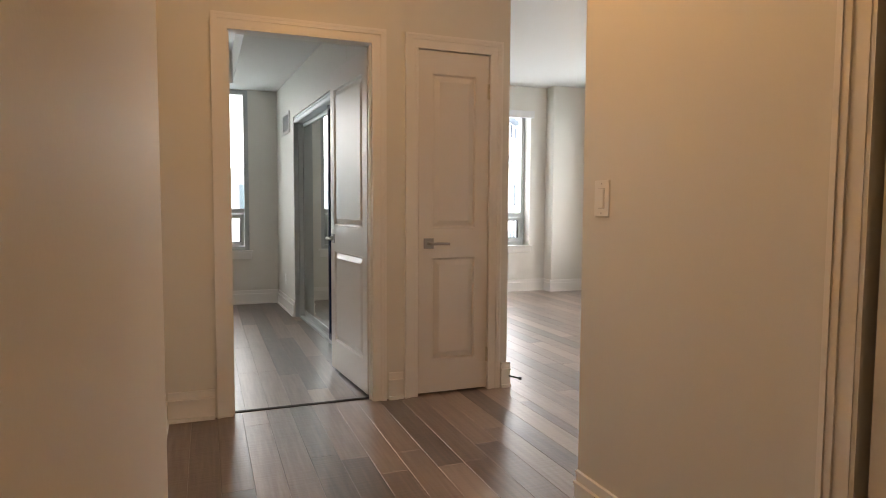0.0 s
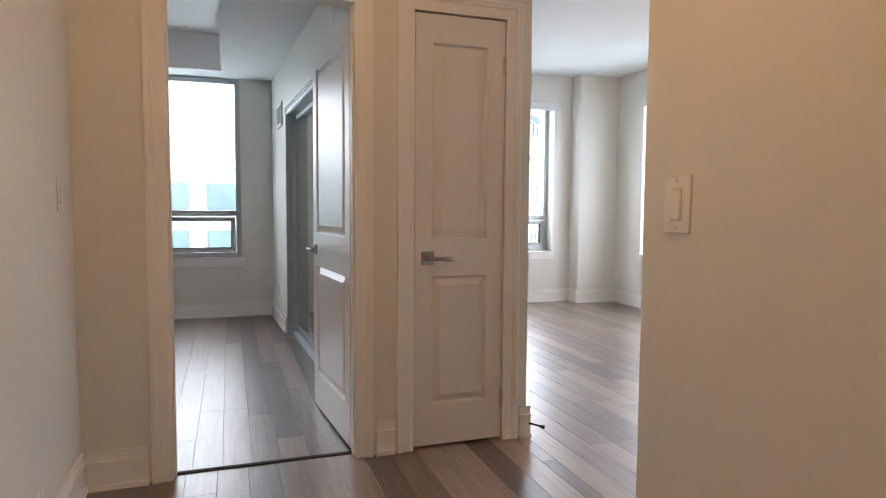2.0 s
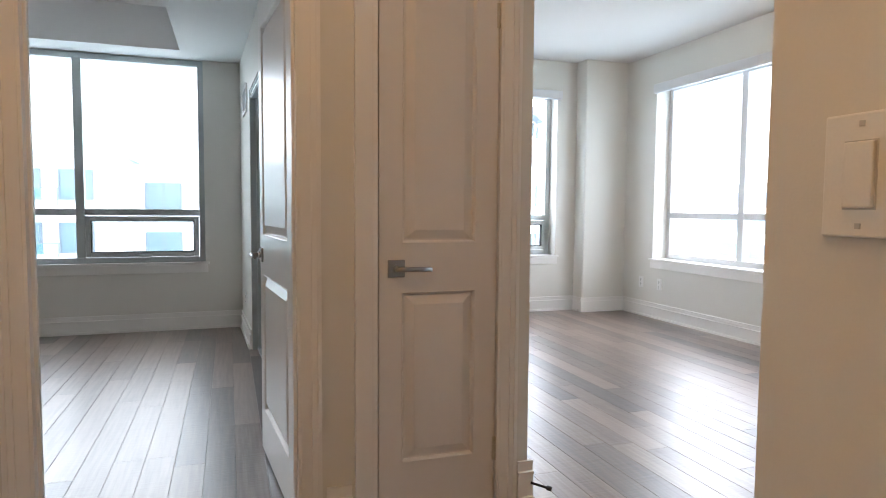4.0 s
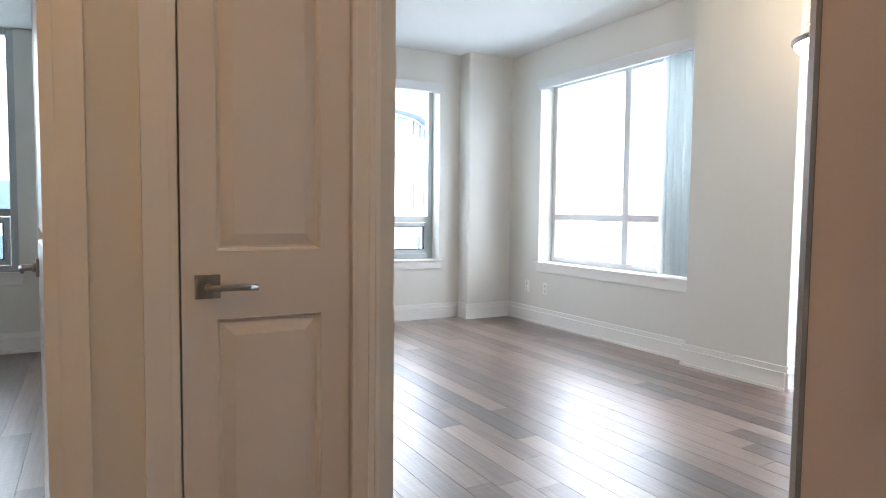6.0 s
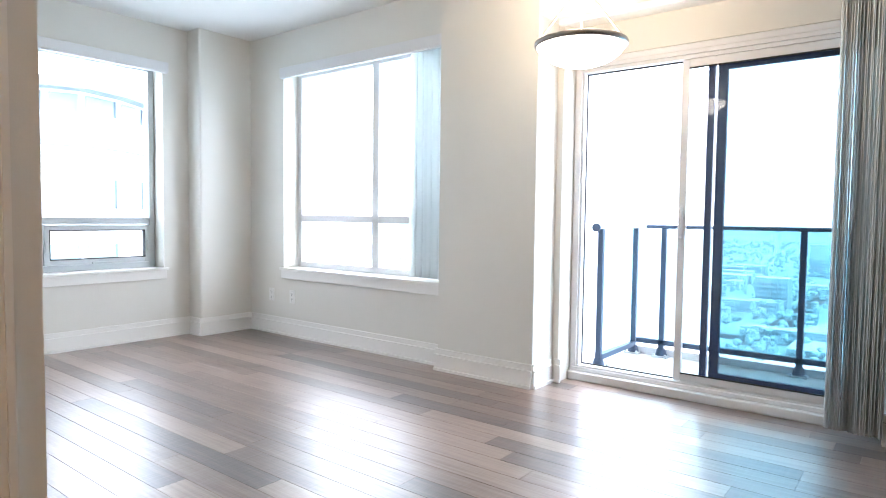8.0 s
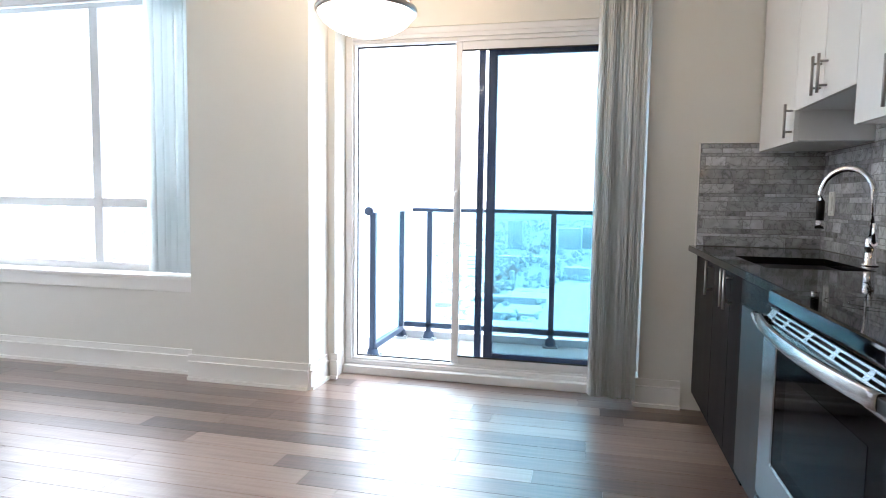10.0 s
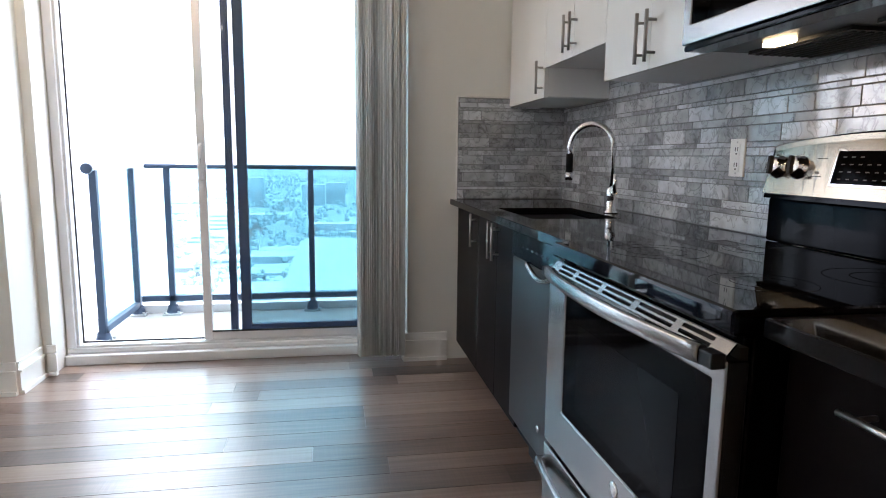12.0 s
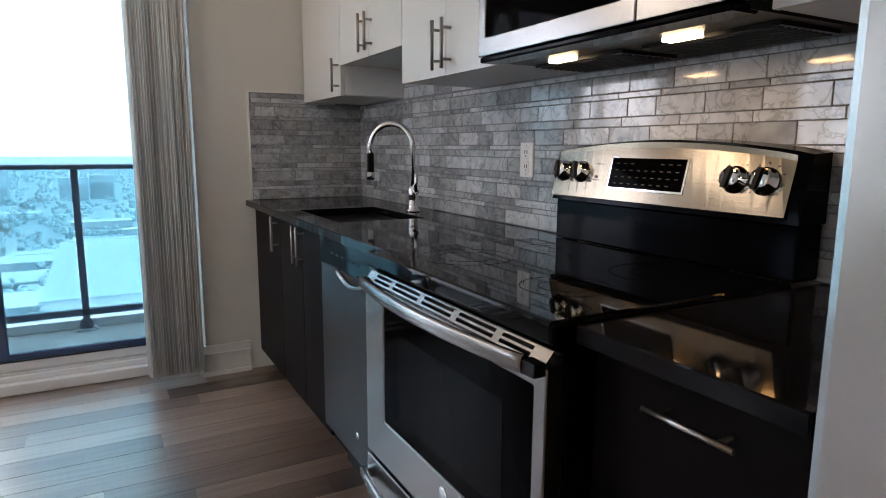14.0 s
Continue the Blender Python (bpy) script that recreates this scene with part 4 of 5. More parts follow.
for xa, xb in ((2.68, 3.0), (3.06, 3.38)):
    g = part("grease_filter", boxes((xa, xb, 1.42, 1.598, MZ - 0.014, MZ - 0.006)), BLACKP, mw, "dark mesh filter")
    for k in range(8):
        part("filter_bar", boxes((xa + 0.01, xb - 0.01, 1.43 + 0.021 * k, 1.438 + 0.021 * k, MZ - 0.017, MZ - 0.014)), RUBBER, g)
for xc in (2.87, 3.235):
    part("lamp_lens", boxes((xc - 0.04, xc + 0.04, 1.61, 1.638, MZ - 0.016, MZ - 0.006), bevel=0.002), BULB, mw, "lit warm cooktop lamp")

# ---- range ----
RX0, RX1 = 2.698, 3.452
rg = thing("range", (3.05, 1.7, 0), "stainless electric range with black glass cooktop", "range")
part("body", boxes((RX0 + 0.003, RX1 - 0.003, KSOUTH + 0.02, 2.03, 0.06, 0.873), bevel=0.003), BLACK, rg, "black enamel body")
part("kick", boxes((RX0 + 0.02, RX1 - 0.02, KSOUTH + 0.03, 1.93, 0.0, 0.06)), BLACKP, rg)
top = part("cooktop", boxes((RX0, RX1, 1.46, 2.066, 0.874, 0.914), bevel=0.008), COOKGLASS, rg, "black ceramic glass cooktop")
for cx, cy, r in ((3.26, 1.88, 0.115), (2.89, 1.88, 0.09), (3.26, 1.61, 0.085), (2.89, 1.61, 0.115)):
    el = bmesh.new()
    for rr in (r, r * 0.6):
        lathe(el, (cx, cy, 0.9142), [(rr - 0.0018, 0), (rr - 0.0018, 0.0002), (rr, 0.0002), (rr, 0)], 48)
    part("burner_ring", el, RING, top, "dark grey printed burner ring")
part("apron", boxes((RX0 + 0.004, RX1 - 0.004, 2.03, 2.045, 0.86, 0.874), bevel=0.004), BLACK, rg)
DF = 2.073
od = part("oven_door", frame_ring(RX0 + 0.002, RX1 - 0.004, 0.378, 0.84, RX0 + 0.034, 3.333, 0.497, 0.803, DF - 0.04, DF, 0.004), STEEL, rg, "brushed stainless oven door")
part("oven_glass", boxes((RX0 + 0.033, 3.334, DF - 0.035, DF - 0.003, 0.496, 0.804), bevel=0.002), DISPLAY, od, "black oven glass")
part("glass_window", boxes((RX0 + 0.12, 3.25, DF - 0.0032, DF - 0.0022, 0.535, 0.745)), OVENVIEW, od, "dim oven window")
# Black block puts the shade behind the vent slots into solid colour.
part("vent_shadow", boxes((RX0 + 0.006, RX1 - 0.008, DF - 0.038, DF - 0.024, 0.84, 0.858)), RUBBER, od, "black block standing in for the vent recess shade")
# vent strip, leaning back from the door's top edge
strip = [(RX0 + 0.008, RX1 - 0.006, v - 0.0024, v + 0.0024, -0.0015, 0.0015) for v in (0.0024, 0.0145, 0.0266)]
for k in range(6):
    xs = RX0 + 0.002 + (RX1 - RX0 - 0.006) * k / 5
    half = 0.011 if 0 < k < 5 else 0.05
    strip += [(max(RX0 + 0.008, xs - half), min(RX1 - 0.006, xs + half), a, b, -0.0015, 0.0015) for a, b in ((0.0048, 0.0121), (0.0169, 0.0242))]
part("vent_grille", turn_mesh(boxes(*strip), pose(0, DF - 0.002, 0.841, 130, 0, 0)), STEEL, od, "slotted stainless vent strip")


def bowed_bar(x0, x1, y, bow, z, tall, thick):
    """A flat bowed pull: an eased oblong section swept between its two ends."""
    bm, rings = bmesh.new(), []
    for i in range(29):
        u = i / 28
        x, yy = x0 + (x1 - x0) * u, y + bow * math.sin(math.pi * u) ** 0.8
        rings.append([bm.verts.new((x, yy + thick * math.copysign(abs(math.cos(a)) ** 0.6, math.cos(a)), z + tall * math.copysign(abs(math.sin(a)) ** 0.75, math.sin(a)))) for a in [2 * math.pi * (k + 0.5) / 16 for k in range(16)]])
    for r0, r1 in zip(rings, rings[1:]):
        for k in range(16):
            bm.faces.new((r0[k], r0[(k + 1) % 16], r1[(k + 1) % 16], r1[k])).smooth = True
    bm.faces.new(rings[0][::-1]), bm.faces.new(rings[-1])
    return bm


hnd = part("door_handle", bowed_bar(RX0 + 0.034, RX1 - 0.03, DF + 0.017, 0.03, 0.841, 0.0155, 0.0085), STEEL, od, "thick bowed stainless handle")
for xs in (RX0 + 0.02, RX1 - 0.022):
    part("handle_bracket", boxes((xs - 0.018, xs + 0.018, DF - 0.001, DF + 0.023, 0.827, 0.851), bevel=0.003), BLACKP, hnd, "black end bracket")
sd = part("storage_drawer", boxes((RX0 + 0.002, RX1 - 0.004, DF - 0.04, DF, 0.075, 0.366), bevel=0.003), STEEL, rg, "stainless storage drawer")
pull = part("drawer_pull", bowed_bar(RX0 + 0.018, RX1 - 0.02, DF + 0.017, 0.024, 0.315, 0.0165, 0.0085), STEEL, sd, "bowed stainless drawer pull")
for xs in (RX0 + 0.012, RX1 - 0.018):
    part("pull_bracket", boxes((xs - 0.01, xs + 0.01, DF - 0.001, DF + 0.024, 0.3, 0.33), bevel=0.003), STEEL, pull)
bdg = bmesh.new()
lathe(bdg, (0, 0, 0), [(0.001, 0.003), (0.014, 0.003), (0.017, 0.0015), (0.017, 0.0)], 24)
part("badge", turn_mesh(bdg, pose(3.026, DF, 0.46, -90, 0, 0)), CHROME, od, "round chrome badge")

# backguard: a panel leaning back, its upper edge arched
G0, G1 = 2.69, 3.442


def guard(x0, x1, z_low, z_mid, z_end, y_front, y_back, lean):
    bm = bmesh.new()
    n = 20
    rows = []
    for i in range(n + 1):
        u = i / n
        x = x0 + (x1 - x0) * u
        zt = z_end + (z_mid - z_end) * math.sin(math.pi * u) ** 0.8
        rows.append([bm.verts.new(p) for p in ((x, y_front, z_low), (x, y_front - lean, zt), (x, y_back, zt + 0.004), (x, y_back, z_low))])
    for a, b in zip(rows, rows[1:]):
        for k in range(4):
            bm.faces.new((a[k], a[(k + 1) % 4], b[(k + 1) % 4], b[k]))
    bm.faces.new(rows[0])
    bm.faces.new(rows[-1][::-1])
    return bm


bg = part("backguard", guard(G0, G1, 1.03, 1.198, 1.168, 1.475, 1.385, 0.03), BLACK, rg, "black control panel housing")
part("fascia", guard(G0 + 0.03, G1 + 0.001, 1.043, 1.189, 1.162, 1.4785, 1.45, 0.0305), LAMP_TINTED_STEEL, bg, "arched brushed stainless control fascia")
part("backsplash_step", boxes((G0 + 0.004, G1 - 0.004, 1.385, 1.462, 0.914, 1.03), bevel=0.006), BLACK, rg, "glossy black lower backguard")
LEAN = math.degrees(math.atan2(0.031, 0.13))


def on_fascia(x, z, out=0.0):
    return pose(x, 1.4785 - 0.0305 * (z - 1.043) / 0.13 + out, z, LEAN, 0, 0)


part("display_rim", turn_mesh(boxes((-0.125, 0.125, -0.002, 0.002, -0.045, 0.045), bevel=0.001), on_fascia(3.097, 1.114, 0.0005)), CHROME, bg)
part("display", turn_mesh(boxes((-0.119, 0.119, -0.001, 0.0035, -0.039, 0.039), bevel=0.0008), on_fascia(3.097, 1.114, 0.0005)), DISPLAY, bg, "black touch display")
rng = random.Random(2)
for i in range(9):
    for j in range(4):
        if (i, j) not in ((3, 3), (4, 3), (5, 3), (0, 0)):
            part("key_mark", turn_mesh(boxes((-0.005, 0.005, 0.0035, 0.0042, -0.0012, 0.0012)), on_fascia(2.997 + 0.0245 * i, 1.087 + 0.017 * j, 0.0005)), INK, bg)
for xk in (3.405, 3.33, 2.845, 2.775):
    kb = bmesh.new()
    lathe(kb, (0, 0, 0), [(0.001, 0.026), (0.021, 0.026), (0.024, 0.022), (0.026, 0.004), (0.03, 0.003), (0.03, 0.0)], 28)
    turn_mesh(kb, on_fascia(xk, 1.112, 0.0008) @ pose(0, 0, 0, -90, 0, 0))
    kk = part("knob", kb, CHROME, bg, "chrome burner knob")
    part("knob_grip", turn_mesh(boxes((-0.006, 0.006, 0.024, 0.034, -0.024, 0.024), bevel=0.002), on_fascia(xk, 1.112, 0.0008) @ pose(0, 0, 0, 0, rng.uniform(-12, 12), 0)), BLACKP, kk)
    for k in range(9):
        a = radians(-220 + 32.5 * k)
        part("knob_mark", turn_mesh(boxes((0.036, 0.041, -0.0002, 0.0006, -0.0008, 0.0008)), on_fascia(xk, 1.112, 0.0009) @ pose(0, 0, 0, 0, math.degrees(a), 0)), INKD, bg)
for xm, zm in ((3.262, 1.135), (3.268, 1.092)):
    part("legend", turn_mesh(boxes((-0.015, 0.015, -0.0002, 0.0006, -0.001, 0.001), (-0.006, 0.006, -0.0002, 0.0006, 0.006, 0.012)), on_fascia(xm, zm, 0.0009)), INKD, bg)

# ---- dishwasher ----
dsh = thing("dishwasher", (3.77, 1.66, 0), "stainless dishwasher with black control strip", "dishwasher")
part("tub", boxes((3.456, 4.096, KSOUTH + 0.02, 1.94, 0.1, CZ - 0.032)), BLACKP, dsh)
part("kick", boxes((3.46, 4.09, KSOUTH + 0.02, 1.9, 0.0, 0.1), (3.46, 4.09, 1.89, 1.935, 0.1, 0.16)), BLACKP, dsh)
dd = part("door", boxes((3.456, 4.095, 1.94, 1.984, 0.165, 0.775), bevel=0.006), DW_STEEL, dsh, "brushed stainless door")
part("control_strip", boxes((3.456, 4.095, 1.94, 1.988, 0.778, CZ - 0.034), bevel=0.005), BLACK, dsh, "glossy black control strip")
ph = bmesh.new()
tube(ph, [(3.90 - 0.26 * i / 14, 1.988 + 0.004, 0.776 - 0.03 * math.sin(math.pi * i / 14)) for i in range(15)], 0.009, 10)
part("pocket_handle", ph, STEEL, dd, "curved pocket handle lip")
# Black strip on the door face imitates the shade of a handle pocket.
part("pocket", boxes((3.65, 3.89, 1.982, 1.9855, 0.752, 0.776)), RUBBER, dd)
for k in range(6):
    part("button", boxes((3.70 + 0.05 * k, 3.715 + 0.05 * k, 1.9875, 1.9886, 0.822, 0.828)), INK, dsh)
lb = bmesh.new()
lathe(lb, (0, 0, 0), [(0.001, 0.002), (0.01, 0.002), (0.012, 0.0)], 20)
part("badge", turn_mesh(lb, pose(3.76, 1.984, 0.255, -90, 0, 0)), CHROME, dd)

# ---- fridge ----
fr = thing("fridge", (1.96, 1.7, 0), "stainless fridge with beige-grey painted sides beside the hall wall", "fridge")
part("cabinet", boxes((1.645, 2.315, KSOUTH + 0.02, 1.925, 0.03, 1.75), bevel=0.006), FRIDGE_SIDE, fr, "beige-grey painted steel cabinet")
part("gasket", boxes((1.646, 2.31, 1.925, 1.937, 0.05, 1.745)), RUBBER, fr)
part("fridge_door", boxes((1.64, 2.322, 1.937, 2.03, 0.705, 1.755), bevel=0.014), STEEL_V, fr, "stainless fridge door")
part("freezer_drawer", boxes((1.64, 2.322, 1.937, 2.03, 0.08, 0.695), bevel=0.014), STEEL_V, fr, "stainless freezer drawer")
part("door_side", boxes((1.637, 1.641, 1.94, 2.0135, 0.1, 0.685), (1.637, 1.641, 1.94, 2.0135, 0.72, 1.74)), FRIDGE_SIDE, fr, "beige-grey painted door side")
part("door_edge", boxes((1.636, 1.641, 2.0135, 2.017, 0.1, 0.685), (1.636, 1.641, 2.0135, 2.017, 0.72, 1.74)), STEEL, fr, "brushed steel door edge")
part("base_grille", boxes((1.62, 2.31, 1.4, 1.9, 0.0, 0.03)), BLACKP, fr)


# ---- balcony ----
RXO, RYL, BZ = 6.4, 3.965, 0.03
structure("balcony_floor", boxes((5.6, 6.55, 0.4, 4.2, BZ - 0.25, BZ)), CONCRETE, "pale concrete balcony floor")
structure("facade_outside", boxes((5.5, 5.6, 4.89, 8.5, -4, 0.6), (5.6, 5.7, 4.1, 4.9, -4, 3.4), (5.6, 5.7, -2.0, 2.2, -0.5, 3.4)), CONCRETE, "pale outer wall of the building")
rail = thing("balcony_railing", (RXO, 3.0, BZ), "dark metal balcony railing with tinted glass panels", "railing")
part("top_rail", boxes((RXO - 0.03, RXO + 0.03, 0.5, RYL - 0.09, 1.034, 1.064), bevel=0.01), RAILMETAL, rail)
# Side rail and corner take white to imitate sky glare on the metal.
part("side_rail", boxes((5.65, RXO + 0.03, RYL - 0.03, RYL + 0.03, 1.034, 1.064), bevel=0.01), VINYL, rail, "metal side rail, its white standing in for glare")
part("corner_rail", boxes((RXO - 0.03, RXO + 0.03, RYL - 0.09, RYL - 0.03, 1.034, 1.064)), VINYL, rail, "metal rail corner, its white standing in for glare")
cap = bmesh.new()
rod(cap, (5.635, RYL, 1.045), (5.655, RYL, 1.045), 0.03, 20)
part("end_cap", cap, RAILMETAL, rail, "rounded dark end cap")
part("bottom_rail", boxes((RXO - 0.02, RXO + 0.02, 0.5, RYL - 0.03, 0.122, 0.162), bevel=0.004), RAILMETAL, rail)
part("kerb_strip", boxes((RXO + 0.03, RXO + 0.1, 0.5, RYL + 0.05, BZ, 0.085)), VINYL, rail, "pale slab edge upstand")
part("side_bottom_rail", boxes((5.72, RXO - 0.02, RYL - 0.02, RYL + 0.02, 0.085, 0.125), bevel=0.004), RAILMETAL, rail)
for x, y in ((5.735, RYL), (RXO, RYL), (RXO, 3.738), (RXO, 2.788), (RXO, 1.77), (RXO, 0.75)):
    p = part("post", boxes((x - 0.02, x + 0.02, y - 0.02, y + 0.02, BZ + 0.012, 1.034), bevel=0.003), RAILMETAL, rail)
    part("foot_plate", boxes((x - 0.06, x + 0.06, y - 0.06, y + 0.06, BZ, BZ + 0.012), bevel=0.003), ALU, p, "pale metal foot plate")
    cone = bmesh.new()
    lathe(cone, (x, y, BZ + 0.012), [(0.045, 0), (0.042, 0.012), (0.034, 0.045), (0.033, 0.05)], 16)
    part("foot_cover", cone, RAILMETAL, p)
    for bx, by in ((-0.045, -0.045), (0.045, 0.045), (-0.045, 0.045), (0.045, -0.045)):
        part("bolt", rods(((x + bx, y + by, BZ + 0.012), (x + bx, y + by, BZ + 0.026), 0.01), n=6), ALU, p)
for y0, y1 in ((3.763, 3.94), (2.813, 3.713), (1.795, 2.763), (0.78, 1.745)):
    g = part("glass_panel", boxes((RXO - 0.004, RXO + 0.004, y0, y1, 0.162, 1.034)), RAILGLASS, rail, "teal tinted glass panel")
    g.visible_shadow = False
for x0, x1 in ((5.762, 6.37),):
    g = part("glass_panel", boxes((x0, x1, RYL - 0.004, RYL + 0.004, 0.125, 1.034)), RAILGLASS, rail, "teal tinted glass panel")
    g.visible_shadow = False

# ---- the town outside ----
GZ = -58.0
WHITEB = mat("pale_render", (0.78, 0.78, 0.77), 0.8, vary=0.06, scale=0.4, fine=0.04, bump_scale=6)
# GREYB, LAND, LEAF and ROOF carry pale blue haze in their base colours.
GREYB = mat("hazed_grey_render", (0.4, 0.47, 0.5), 0.8, vary=0.08, scale=0.3, fine=0.05, bump_scale=6, tint=0.12)
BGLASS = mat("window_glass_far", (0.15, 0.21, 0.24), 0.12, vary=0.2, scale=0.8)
LAND = mat("hazed_town_ground", (0.3, 0.38, 0.41), 0.95, vary=0.35, scale=0.03, fine=0.2, bump_scale=0.4)
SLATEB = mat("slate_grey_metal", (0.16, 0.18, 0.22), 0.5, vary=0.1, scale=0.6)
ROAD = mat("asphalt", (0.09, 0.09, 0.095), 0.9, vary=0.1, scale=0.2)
LEAF = mat("hazed_foliage", (0.36, 0.46, 0.48), 0.9, vary=0.25, scale=0.2, tint=0.2)
ROOF = mat("hazed_roof", (0.5, 0.56, 0.58), 0.9, vary=0.12, scale=0.1, tint=0.16)

structure("ground", boxes((-4000, 4000, -4000, 4000, GZ - 1, GZ)), LAND, "ground of the town below, pale blue haze in its colour")
structure("road", boxes((150, 158, -900, 900, GZ, GZ + 0.05), (330, 344, -900, 900, GZ, GZ + 0.05), (60, 900, 60, 72, GZ, GZ + 0.06), (60, 900, -90, -80, GZ, GZ + 0.06)), ROAD, "grey town streets far below")


def tower(name, x0, x1, y0, y1, top, faces, storey, bay, label, balconies=False, origin=None):
    """A pale block of flats with recessed window bands, slab edges and balconies on the faces that are seen. faces: of 'S', 'W'."""
    root = thing(name, ((x0 + x1) / 2, (y0 + y1) / 2, GZ), label, "building", "buildings outside")
    part("wall", boxes((x0, x1, y0, y1, GZ, top)), WHITEB, root)
    part("roof", boxes((x0 - 0.3, x1 + 0.3, y0 - 0.3, y1 + 0.3, top, top + 0.35)), GREYB, root, "grey flat roof edge")
    frame_rows, glass_rows, slab_rows, rail_rows = [], [], [], []
    n = int((top + 16) / storey)
    for k in range(n):
        zt = top - 0.7 - k * storey
        zb = zt - storey * 0.55
        if "S" in faces:
            u = x0 + 0.8
            i = 0
            while u + bay * 0.7 < x1:
                glass_rows.append((u, u + bay * 0.62, y0 - 0.02, y0 + 0.02, zb, zt))
                frame_rows += [(u - 0.08, u, y0 - 0.08, y0 + 0.01, zb, zt), (u + bay * 0.62, u + bay * 0.62 + 0.08, y0 - 0.08, y0 + 0.01, zb, zt), (u + bay * 0.3, u + bay * 0.3 + 0.06, y0 - 0.06, y0 + 0.01, zb, zt), (u - 0.08, u + bay * 0.62 + 0.08, y0 - 0.1, y0 + 0.01, zb - 0.1, zb)]
                if balconies and i % 2 == 0:
                    slab_rows.append((u - 0.5, u + bay + 0.2, y0 - 1.5, y0, zb - 0.75, zb - 0.5))
                    rail_rows.append((u - 0.5, u + bay + 0.2, y0 - 1.5, y0 - 1.46, zb - 0.5, zb + 0.5))
                u += bay
                i += 1
        if "W" in faces:
            u = y0 + 0.8
            while u + bay * 0.7 < y1:
                glass_rows.append((x0 - 0.02, x0 + 0.02, u, u + bay * 0.62, zb, zt))
                frame_rows.append((x0 - 0.1, x0 + 0.01, u - 0.1, u + bay * 0.62 + 0.1, zb - 0.12, zb))
                u += bay
    for row in glass_rows[:120]:
        part("window", boxes(row), BGLASS, root)
    if glass_rows[120:]:
        tagged(part("window_rows", boxes(*glass_rows[120:]), BGLASS, root), kind="stuff")
    if frame_rows:
        part("window_frame", boxes(*frame_rows), SLATEB, root, "slim grey window frames")
    for row in slab_rows:
        part("balcony_slab", boxes(row), WHITEB, root)
    for row in rail_rows:
        br = part("balcony_rail", boxes(row), RAILGLASS, root, "glazed balcony rail")
        a, b, c, d, e, f = row
        part("rail_cap", boxes((a, b, c - 0.01, d + 0.01, f, f + 0.06)), SLATEB, br)
        for k in range(4):
            u = a + (b - a) * k / 3
            part("rail_post", boxes((u - 0.03, u + 0.03, c - 0.01, d + 0.01, e, f)), SLATEB, br)
    return root


tower("apartment_building", -26, -4.6, 40, 54, 3.85, "S", 2.9, 2.5, "white apartment block with glazed balconies opposite the bedroom", True)
tower("apartment_building", -4.6, 6.0, 43, 54, 3.3, "S", 3.0, 3.1, "lower white apartment wing opposite the bedroom")


def curved_block(front, depth, top, label):
    """A pale block with a curved front: storeys of windows between slab edges, a glazed top band and an oversailing roof."""
    root = thing("apartment_building", (front[0][0], front[0][1], GZ), label, "building", "buildings outside")

    def prism(out, z0, z1):
        bm = bmesh.new()
        pts = [(x, y - out) for x, y in front] + [(front[-1][0], front[-1][1] + depth), (front[0][0], front[0][1] + depth)]
        low, up = [bm.verts.new((x, y, z0)) for x, y in pts], [bm.verts.new((x, y, z1)) for x, y in pts]
        for i in range(len(pts)):
            j = (i + 1) % len(pts)
            bm.faces.new((low[i], low[j], up[j], up[i]))
        bm.faces.new(low[::-1]), bm.faces.new(up)
        return bm

    part("wall", prism(0.0, GZ, top), WHITEB, root)
    part("roof", prism(0.9, top, top + 0.42), SLATEB, root, "slate grey oversailing roof edge")
    part("slab_edge", prism(0.5, top - 2.35, top - 2.1), SLATEB, root, "grey slab edge")
    for k in range(1, 5):
        part("slab_edge", prism(0.4, top - 2.35 - 2.9 * k, top - 2.1 - 2.9 * k), WHITEB, root)
    for i, ((ax, ay), (bx, by)) in enumerate(zip(front, front[1:])):
        length = math.hypot(bx - ax, by - ay)
        m = pose(ax, ay, 0, 0, 0, math.degrees(math.atan2(by - ay, bx - ax)))
        for k in range(6):
            zt = top - 0.15 - 2.9 * k if k else top - 0.12
            h = 0.75 if k == 0 else 1.5
            n = max(1, int(length / 1.3))
            for j in range(n):
                a, b = length * (j + 0.12) / n, length * (j + 0.88) / n
                if k and (i + j + k) % 3 == 0:
                    continue
                w = part("window", turn_mesh(boxes((a, b, -0.03, 0.02, zt - 0.6 * (k > 0) - h, zt - 0.6 * (k > 0))), m), BGLASS, root)
                part("mullion", turn_mesh(boxes((b, b + 0.08, -0.09, 0.0, zt - 0.6 * (k > 0) - h, zt - 0.6 * (k > 0))), m), SLATEB, w)
    return root


curved_block([(3.5, 37.5), (7.5, 34.0), (10.6, 31.9), (13.1, 31.0), (15.0, 31.7), (16.8, 33.0), (18.6, 35.4)], 14, 6.25, "white apartment block with a curved slate-grey roof edge")
tower("office_building", 62, 92, 48, 72, 4.2, "SW", 3.2, 5.0, "white office block seen past the living room window")
tower("office_building", 90, 130, 84, 120, -4.0, "SW", 3.2, 5.0, "white office block seen past the living room window")

tower("apartment_building", 48, 66, 18.6, 36, 14.0, "", 3.0, 4.0, "tall white apartment block beside the balcony view")
